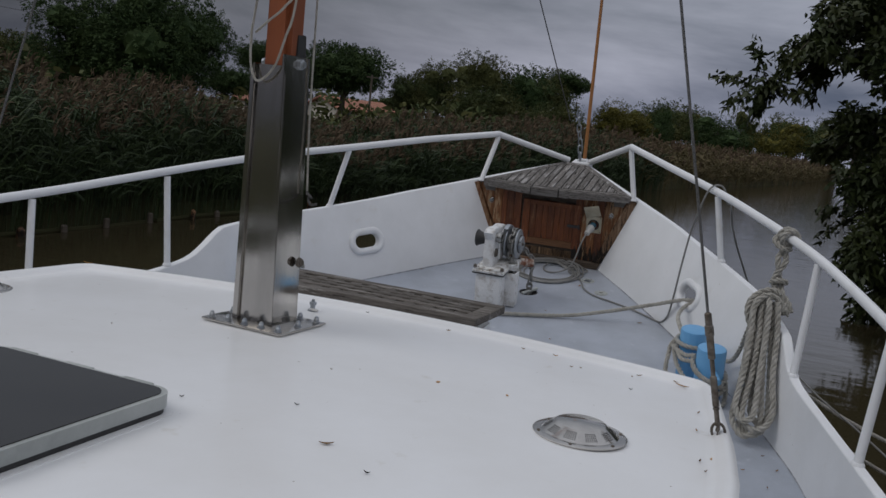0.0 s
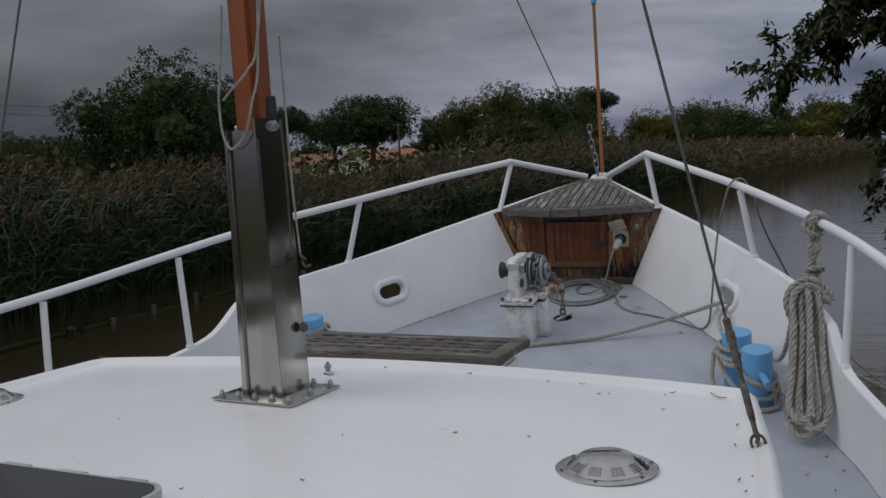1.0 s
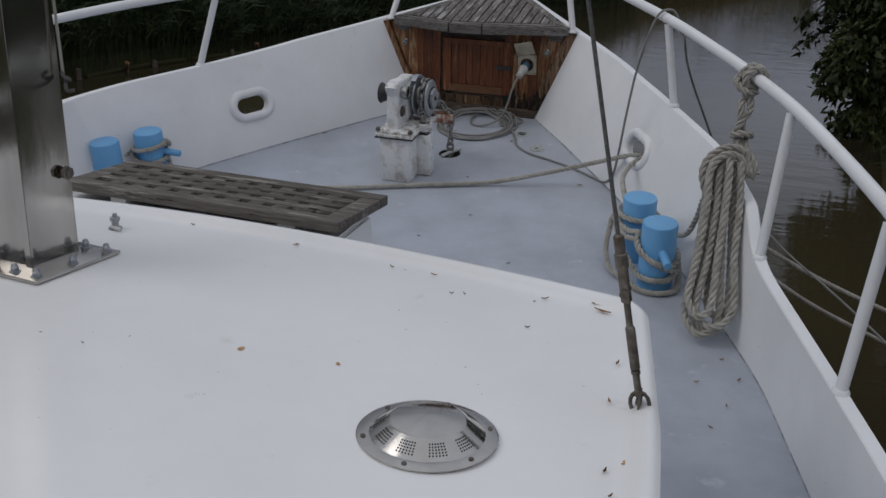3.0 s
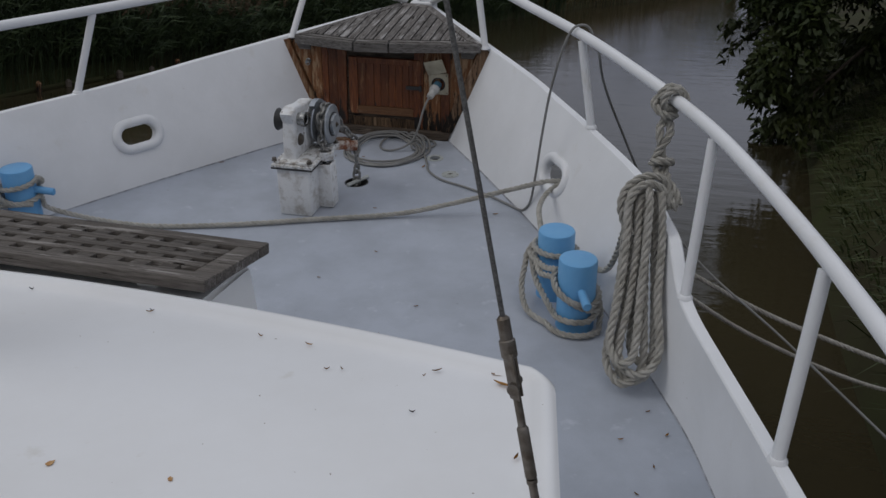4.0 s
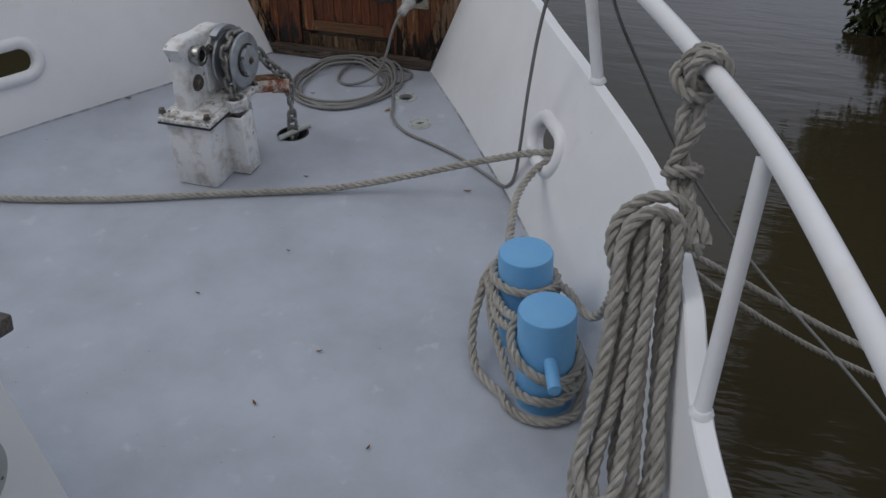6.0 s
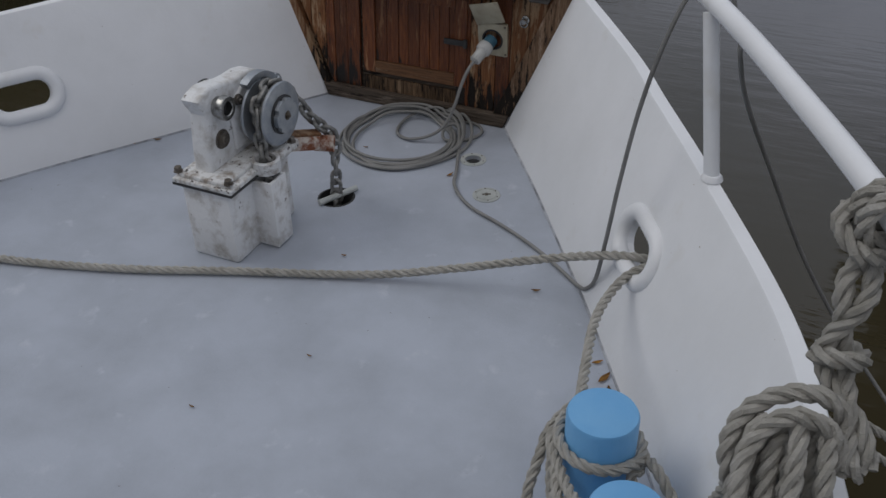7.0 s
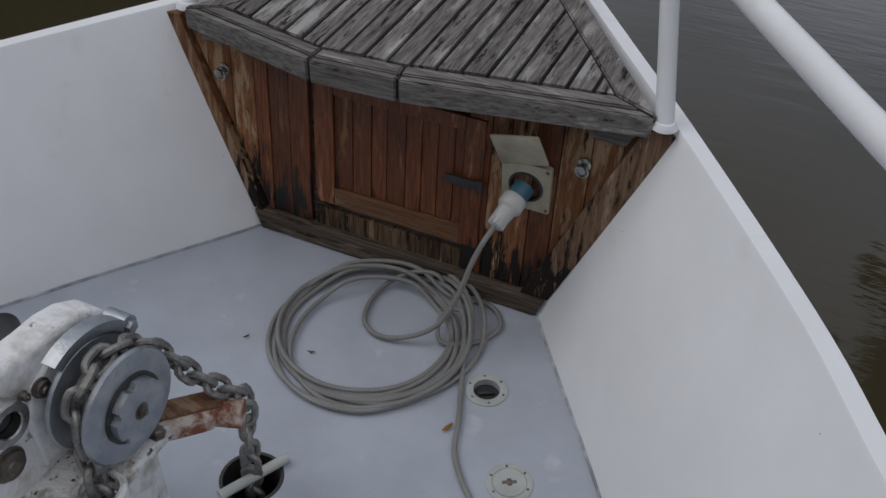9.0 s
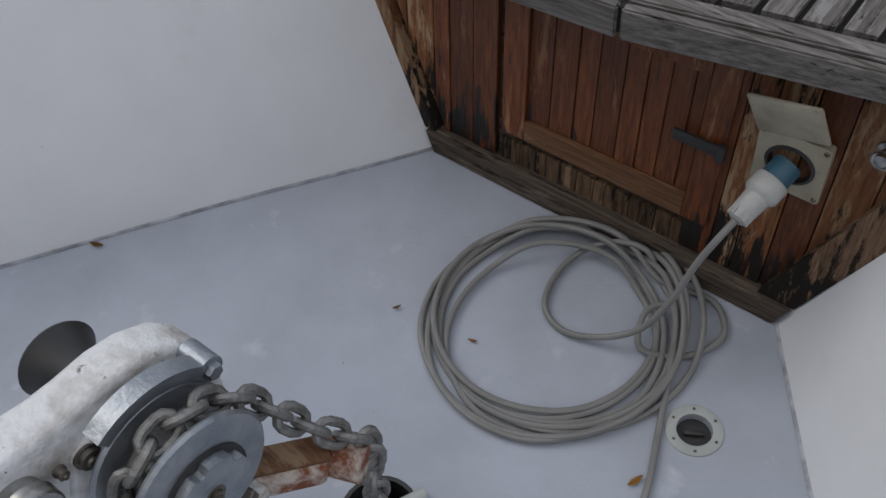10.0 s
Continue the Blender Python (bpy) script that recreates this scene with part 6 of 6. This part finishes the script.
def tree(name, x, y, ground_z, h, lobes, n, leaf, mat, label, trunk_r=0.18, forks=5, crown_low=0.4, lean=(0, 0)):
    t = thing(name, pose(x, y, ground_z), label, "tree")
    bm = bmesh.new()
    top = Vector((lean[0], lean[1], h * 0.62))
    tube(bm, [(0, 0, -0.3), (lean[0] * 0.2, lean[1] * 0.2, h * 0.2), tuple(top * 0.7), tuple(top)], [trunk_r * 1.25, trunk_r, trunk_r * 0.75, trunk_r * 0.35], 10)
    for i in range(min(forks, len(lobes))):
        c = Vector(lobes[i][0])
        s = top * rng.uniform(0.55, 0.9)
        tube(bm, [s, s.lerp(c, 0.5) + Vector((0, 0, h * 0.03)), c], [trunk_r * 0.45, trunk_r * 0.28, trunk_r * 0.1], 7)
    part("trunk", bm, BARK, t)
    tuft = 9
    p, d = crown_points(lobes, n // tuft + 1, 0.6)
    p, d = np.repeat(p, tuft, 0), np.repeat(d, tuft, 0)
    n = len(p)
    p = p + rng.normal(size=(n, 3)) * leaf * 0.55
    q = unit(d * 0.7 + rng.normal(size=(n, 3)) * 0.7 + np.array([0, 0, 0.2]))
    cr = blades("crown", p, q, rng.uniform(0.6, 1.3, n) * leaf, rng.uniform(0.5, 0.9, n) * leaf * 0.6, mat, "", "", kind="", bends=0.4)
    cr.parent = t
    # solid balls added inside the crown to block light between the leaves
    core = bmesh.new()
    for c, s in lobes:
        made = bmesh.ops.create_icosphere(core, subdivisions=3, radius=1.0)
        for v in made["verts"]:
            w = 0.4 + 0.2 * noise.noise(v.co * 2.3 + Vector(c))
            v.co = Vector(c) + Vector((v.co.x * s[0], v.co.y * s[1], v.co.z * s[2])) * w
    part("inner_foliage", core, mat, t)
    return t


def place(az, dist):
    """A point of the plan by bearing from the canal's middle, degrees to port of the bow."""
    return 1.4 - dist * math.sin(radians(az)), -5.5 + dist * math.cos(radians(az))


def pine(az, dist, top, wide, label="broad umbrella pine with a dark rounded crown", n=26000, flat=0.42):
    x, y = place(az, dist)
    g = -0.6
    h = top - g
    s = (wide / 2, wide / 2, wide * flat / 2)
    lobes = lobed((0, 0, h - s[2]), s, 12, 0.68, 0.5)
    return tree("pine_tree", x, y, g, h, lobes, n, 0.145 * wide / 8, PINE, label, trunk_r=0.02 * wide + 0.05, forks=7)


def broadleaf(az, dist, top, wide, mat=SCRUB, n=17000, tall=0.8, label="bushy green tree behind the reeds"):
    x, y = place(az, dist)
    g = -0.6
    h = top - g
    s = (wide / 2, wide / 2, h * tall / 2)
    lobes = lobed((0, 0, h - s[2]), s, 11, 0.68, 0.5)
    return tree("tree", x, y, g, h, lobes, n, 0.15 * max(wide, 5) / 7, mat, label, trunk_r=0.02 * wide + 0.04, forks=6)


def elev(dist, e):
    return 0.83 + dist * math.tan(radians(e))


pine(26.4, 72, elev(72, 4.0), 9.5)
pine(28.7, 78, elev(78, 3.0), 6.5)
pine(31.8, 70, elev(70, 3.6), 4.8)
pine(38.6, 46, elev(46, 6.7), 8.2, "large dark pine with a tall dense crown", 40000, 0.85)
pine(35.4, 50, elev(50, 5.3), 5.6, "large dark pine with a tall dense crown", 26000, 0.8)
pine(42.0, 48, elev(48, 4.6), 6.5, "dark pine with a spreading crown", 26000, 0.7)
broadleaf(45.5, 52, elev(52, 2.8), 5.0)
broadleaf(48.5, 55, elev(55, 2.8), 6.0)
broadleaf(52.5, 52, elev(52, 3.2), 7.0)
broadleaf(57.5, 50, elev(50, 3.4), 7.0)
broadleaf(63, 46, elev(46, 3.8), 8.0)
pine(33.4, 62, elev(62, 2.2), 5.0)
broadleaf(22.6, 74, elev(74, 3.3), 4.0, SCRUB)
broadleaf(20.6, 76, elev(76, 4.2), 6.0)
broadleaf(18.2, 80, elev(80, 4.7), 5.5)
broadleaf(16.2, 82, elev(82, 4.2), 7.0, PINE)
broadleaf(14.2, 86, elev(86, 3.6), 6.0)
pine(12.8, 92, elev(92, 3.9), 6.0)
broadleaf(17.4, 62, elev(62, 2.6), 5.5)
broadleaf(13.6, 66, elev(66, 1.9), 5.0)
broadleaf(10.4, 92, elev(92, 2.3), 5.0, YELLOW_SCRUB, label="yellowing autumn tree behind the reeds")
broadleaf(9.0, 98, elev(98, 2.0), 6.0, YELLOW_SCRUB, label="yellowing autumn tree behind the reeds")
broadleaf(7.2, 130, elev(130, 2.7), 6.0, PINE)
for k in range(15):
    broadleaf(7.5 - 1.25 * k, 178 + 14 * (k % 3), elev(190, 2.75 + 0.45 * math.sin(k * 1.7)), 13 + 3 * math.sin(k * 2.9), (SCRUB, SCRUB, YELLOW_SCRUB, PINE)[(k * 5) % 4], 9000, 0.95, "distant rounded tree in a wood")
for k in range(7):
    broadleaf(9.5 + 3.4 * k, 120 + 8 * (k % 2), elev(120, 1.7), 9, SCRUB, 2200, 0.9, "distant rounded tree in a wood")
# low scrub behind the reeds
n = 26000
y = rng.uniform(-5, 160, n)
x = np.array([LEFT_BANK(v) for v in y]) - rng.uniform(5, 16, n)
z = -0.8 + rng.uniform(0, 1.0, n) * (1.5 + 0.7 * np.sin(y * 0.21) + 0.5 * np.sin(x * 0.8))
blades("scrub", np.stack([x, y, z], 1), unit(rng.normal(size=(n, 3)) + np.array([0, 0, 0.6])), rng.uniform(0.2, 0.5, n), rng.uniform(0.1, 0.25, n), SCRUB, "low tangled scrub behind the reed belt", "scrub", bends=0.5)

# ---- farm house behind the reeds ----


def farm_house(x, y, rz, w, d, wall_h, ridge):
    hs = thing("house", pose(x, y, -0.7, 0, 0, rz), "low pale plastered farm house with a terracotta tile roof", "house", "farm houses")
    bm = bmesh.new()
    o = [(-w / 2, -d / 2), (w / 2, -d / 2), (w / 2, d / 2), (-w / 2, d / 2)]
    prism(bm, o, 0, wall_h)
    a, b = [bm.verts.new((sx * w / 2, 0, ridge)) for sx in (-1, 1)], None
    for sx, v in zip((-1, 1), a):
        bm.faces.new([bm.verts.new((sx * w / 2, -d / 2, wall_h)), bm.verts.new((sx * w / 2, d / 2, wall_h)), v])
    part("wall", bm, PLASTER, hs)
    for sd in (-1, 1):
        bm = bmesh.new()
        ln = math.hypot(d / 2 + 0.4, ridge - wall_h + 0.1)
        ang = math.atan2(ridge - wall_h, d / 2)
        m = Matrix.Translation((0, 0, ridge + 0.06)) @ Matrix.Rotation(-sd * ang, 4, "X")
        for k in range(int((w + 0.8) / 0.25)):
            tube(bm, [m @ Vector((-w / 2 - 0.4 + 0.25 * k, 0, 0)), m @ Vector((-w / 2 - 0.4 + 0.25 * k, sd * ln, 0))], 0.12, 6)
        part("roof", bm, TILE, hs, "terracotta tile roof slope")
    for k in range(3):
        wn = new("window", finish("window", box(bmesh.new(), (-w / 2 + w * (k + 0.6) / 3.2, -d / 2 - 0.02, wall_h * 0.55), (0.8, 0.08, 1.0), 0.02), ACRYLIC))
        wn.parent = hs
    return hs


hx, hy = place(25.7, 100)
farm_house(hx, hy, 62, 7.5, 6.0, 1.9, 2.9)
hx, hy = place(30.6, 104)
farm_house(hx, hy, 30, 7.0, 5.0, 1.8, 2.8)
for az, dist, e in ((24.8, 58, 2.45), (12.2, 90, 2.2), (36.2, 52, 1.6), (7.5, 120, 1.2), (9.6, 110, 1.2)):
    x, y = place(az, dist)
    pole = thing("utility_pole", pose(x, y, -0.7), "slim grey wooden utility pole with a short cross arm", "utility pole", "utility poles")
    h = elev(dist, e) + 0.7
    bm = bmesh.new()
    cyl(bm, (0, 0, 0), (0, 0, h), 0.09, 0.06, 10)
    part("post", bm, BARK, pole)
    bm = bmesh.new()
    box(bm, (0, 0, h - 0.15), (0.7, 0.07, 0.07), 0.01, pose(0, 0, 0, 0, 0, 25))
    part("cross_arm", bm, BARK, pole)
bm = bmesh.new()
for dz in (0, 0.45):
    a, b = Vector((*place(36.2, 52), elev(52, 3.6) - dz)), Vector((*place(70, 60), elev(60, 6.4) - dz))
    tube(bm, [a.lerp(b, k / 20) - Vector((0, 0, 4 * 0.5 * (k / 20) * (1 - k / 20))) for k in range(21)], 0.012, 5)
solo("power_line", bm, BLACK, Matrix(), "two thin dark overhead wires beyond the reeds", "power line")
# mooring posts along the far bank
for k in range(26):
    y = -4 + 1.15 * k + rng.uniform(-0.3, 0.3)
    bm = bmesh.new()
    r = rng.uniform(0.05, 0.075)
    hh = rng.uniform(0.10, 0.20)
    tube(bm, [(0, 0, -0.4), (rng.normal(0, 0.02), 0, hh - 0.02), (0, 0, hh)], [r, r, r * 0.7], 9)
    solo("bank_stake", bm, BARE if k % 4 == 0 else BARK, pose(LEFT_BANK(y) + 0.38, y, WATER_Z), "short weathered wooden stake at the water's edge", "stake", "bank stakes")

for k in range(9):
    y0 = -4 + 3.2 * k
    bm = bmesh.new()
    tube(bm, [(LEFT_BANK(y0 + j) + 0.28, y0 + j, WATER_Z + 0.015 + 0.02 * math.sin(3 * k + j)) for j in (0, 1, 2, 3)], 0.045, 8)
    solo("bank_log", bm, EARTH, Matrix(), "weathered log lying along the far bank", "log", "bank logs")

# ---- right bank: grass and an overhanging tree ----
n = 16000
y = rng.uniform(-6, 22, n)
rb = np.array([RIGHT_BANK(v) for v in y])
dep = rng.uniform(0.15, 2.4, n)
blades("bank_grass", np.stack([rb + dep, y, -1.55 + np.minimum(np.maximum(dep, 0), 0.9) * 0.85], 1), unit(np.stack([rng.normal(-0.45, 0.5, n), rng.normal(0, 0.5, n), np.ones(n)], 1)), rng.uniform(0.25, 0.55, n), rng.uniform(0.008, 0.018, n), LEAF, "long dark grass hanging over the mooring bank", "grass", bends=1.2)


def leafy_branch(bm, start, end, sag, twigs, leaf_pts, leaf_dirs, reach=0.5, dense=70):
    start, end = Vector(start), Vector(end)
    pts = [start.lerp(end, k / 12) - Vector((0, 0, sag * (k / 12) ** 2)) for k in range(13)]
    tube(bm, pts, [0.05 * (1 - k / 13.5) + 0.006 for k in range(13)], 7)
    for _ in range(twigs):
        k = rng.integers(3, 13)
        p = pts[k]
        d = (end - start).normalized() * 0.6 + Vector(rng.normal(size=3)) * 0.7 + Vector((0, 0, -0.25))
        q = p + d.normalized() * rng.uniform(0.25, 1.0) * reach
        tube(bm, [p, p.lerp(q, 0.5) + Vector((0, 0, 0.03)), q], [0.009, 0.006, 0.003], 5)
        for j in range(dense):
            f = rng.uniform(0.15, 1.05)
            leaf_pts.append(tuple(p.lerp(q, f) + Vector(rng.normal(size=3)) * 0.05))
            e = d.normalized() * 0.5 + Vector(rng.normal(size=3)) * 0.6 + Vector((0, 0, -0.55))
            leaf_dirs.append(tuple(e.normalized()))


over = thing("overhanging_tree", pose(6.4, 10.5, -0.5), "dark leafy tree leaning from the bank over the canal", "tree")
bm = bmesh.new()
tube(bm, [(0, 0, -0.3), (-0.2, -0.1, 1.4), (-0.9, -0.4, 3.2), (-1.6, -0.8, 5.0)], [0.26, 0.22, 0.17, 0.09], 12)
lp, ld = [], []
base = Vector((6.4, 10.5, -0.5))


def rel(x, y, z):
    return Vector((x, y, z)) - base


for s, e, sag, tw, reach in (
    (rel(5.2, 9.9, 3.6), rel(1.0, 8.6, 2.4), 0.45, 46, 0.75), (rel(5.4, 10.0, 3.2), rel(1.6, 8.0, 2.95), 0.3, 44, 0.8), (rel(5.6, 10.0, 2.8), rel(2.1, 9.5, 1.6), 0.5, 40, 0.7),
    (rel(5.8, 10.2, 2.4), rel(2.6, 9.4, 0.7), 0.5, 44, 0.8), (rel(6.0, 10.2, 1.8), rel(3.0, 8.4, -0.35), 0.5, 44, 0.8), (rel(6.0, 10.4, 1.4), rel(3.1, 10.4, -0.9), 0.4, 44, 0.9),
    (rel(5.2, 9.9, 4.0), rel(2.4, 7.2, 3.7), 0.3, 44, 0.9), (rel(5.0, 9.8, 4.4), rel(3.6, 6.6, 3.0), 0.4, 40, 0.9), (rel(6.0, 10.0, 1.0), rel(3.6, 6.2, -0.9), 0.4, 40, 0.8), (rel(6.2, 10.4, 0.8), rel(3.5, 12.5, -0.7), 0.3, 40, 0.9),
    (rel(5.8, 10.2, 2.2), rel(3.4, 12.2, 1.0), 0.3, 40, 0.9), (rel(5.6, 10.2, 3.0), rel(3.6, 12.6, 2.6), 0.3, 40, 0.9)):
    leafy_branch(bm, s, e, sag, tw, lp, ld, reach)
part("trunk", bm, BARK, over)
lp, ld = np.array(lp), unit(np.array(ld))
n = len(lp)
cr = blades("crown", lp, ld, rng.uniform(0.08, 0.14, n), rng.uniform(0.035, 0.06, n), LEAF, "", "", kind="", bends=0.5)
cr.parent = over
extra = lobed((0.6, 0.4, 4.2), (3.0, 3.0, 2.2), 8, 0.6, 0.5) + lobed((0.4, 0.5, 1.6), (2.3, 2.6, 1.5), 8, 0.6, 0.5)
extra += lobed((-2.7, 2.2, 1.6), (1.2, 1.6, 1.7), 7, 0.6, 0.5) + lobed((-2.3, 1.4, 4.2), (1.7, 1.7, 1.6), 7, 0.6, 0.5) + lobed((-1.6, -1.5, 4.6), (1.6, 1.8, 1.3), 6, 0.6, 0.5)
extra += lobed((-1.2, -2.6, 1.4), (1.3, 1.5, 1.4), 6, 0.6, 0.5) + lobed((-0.9, -2.9, 3.6), (1.7, 1.5, 1.5), 6, 0.6, 0.5)
extra += lobed((-3.45, -2.7, 3.0), (0.85, 1.0, 0.8), 6, 0.6, 0.5) + lobed((-3.4, -2.6, 1.8), (0.7, 1.0, 0.7), 6, 0.6, 0.5) + lobed((-3.45, -2.4, 0.6), (0.6, 0.9, 0.75), 6, 0.6, 0.5)
extra += lobed((-4.3, -2.0, 3.35), (0.85, 0.8, 0.42), 7, 0.6, 0.5) + lobed((-3.8, -1.9, 3.8), (1.0, 0.9, 0.5), 7, 0.6, 0.5)
extra += lobed((-4.1, -2.0, 2.0), (0.6, 0.7, 0.45), 6, 0.6, 0.5) + lobed((-3.75, -2.0, 1.1), (0.65, 0.8, 0.55), 6, 0.6, 0.5) + lobed((-3.8, -2.0, 0.1), (0.5, 0.7, 0.5), 6, 0.6, 0.5)
p, d = crown_points(extra, 125000, 0.35)
cr = blades("crown", p, unit(d * 0.4 + rng.normal(size=(len(p), 3)) * 0.7 + np.array([0, 0, -0.4])), rng.uniform(0.07, 0.135, len(p)), rng.uniform(0.035, 0.065, len(p)), LEAF, "", "", kind="", bends=0.5)
cr.parent = over


def bank_tree(x, y, z0, lobes, n, label):
    return tree("bank_tree", x, y, z0, 4.5, lobes, n, 0.15, LEAF, label, trunk_r=0.16, forks=5)


bank_tree(7.2, 3.5, -0.5, lobed((0, 0, 2.0), (2.4, 3.0, 1.5), 9, 0.6, 0.5) + lobed((-0.8, 0, 0.9), (2.2, 3.4, 1.1), 9, 0.6, 0.5), 15000, "dense dark bushy tree on the mooring bank")
# unseen trees added astern: they close the canal and darken the mast's reflections
for k, (x, y, top, wide) in enumerate(((-14, -24, 7, 8), (-8, -40, 8, 9), (-2, -52, 8, 9), (5, -46, 8, 9), (9, -30, 8, 9), (8, -16, 7, 7), (-17, -12, 6, 7), (0, -60, 9, 12))):
    h = top + 0.6
    s = (wide / 2, wide / 2, h * 0.42)
    tree("tree", x, y, -0.6, h, lobed((0, 0, h - s[2]), s, 10, 0.66, 0.5), 3500, 0.4, SCRUB, "unseen leafy tree added beside the canal astern", trunk_r=0.2, forks=6)
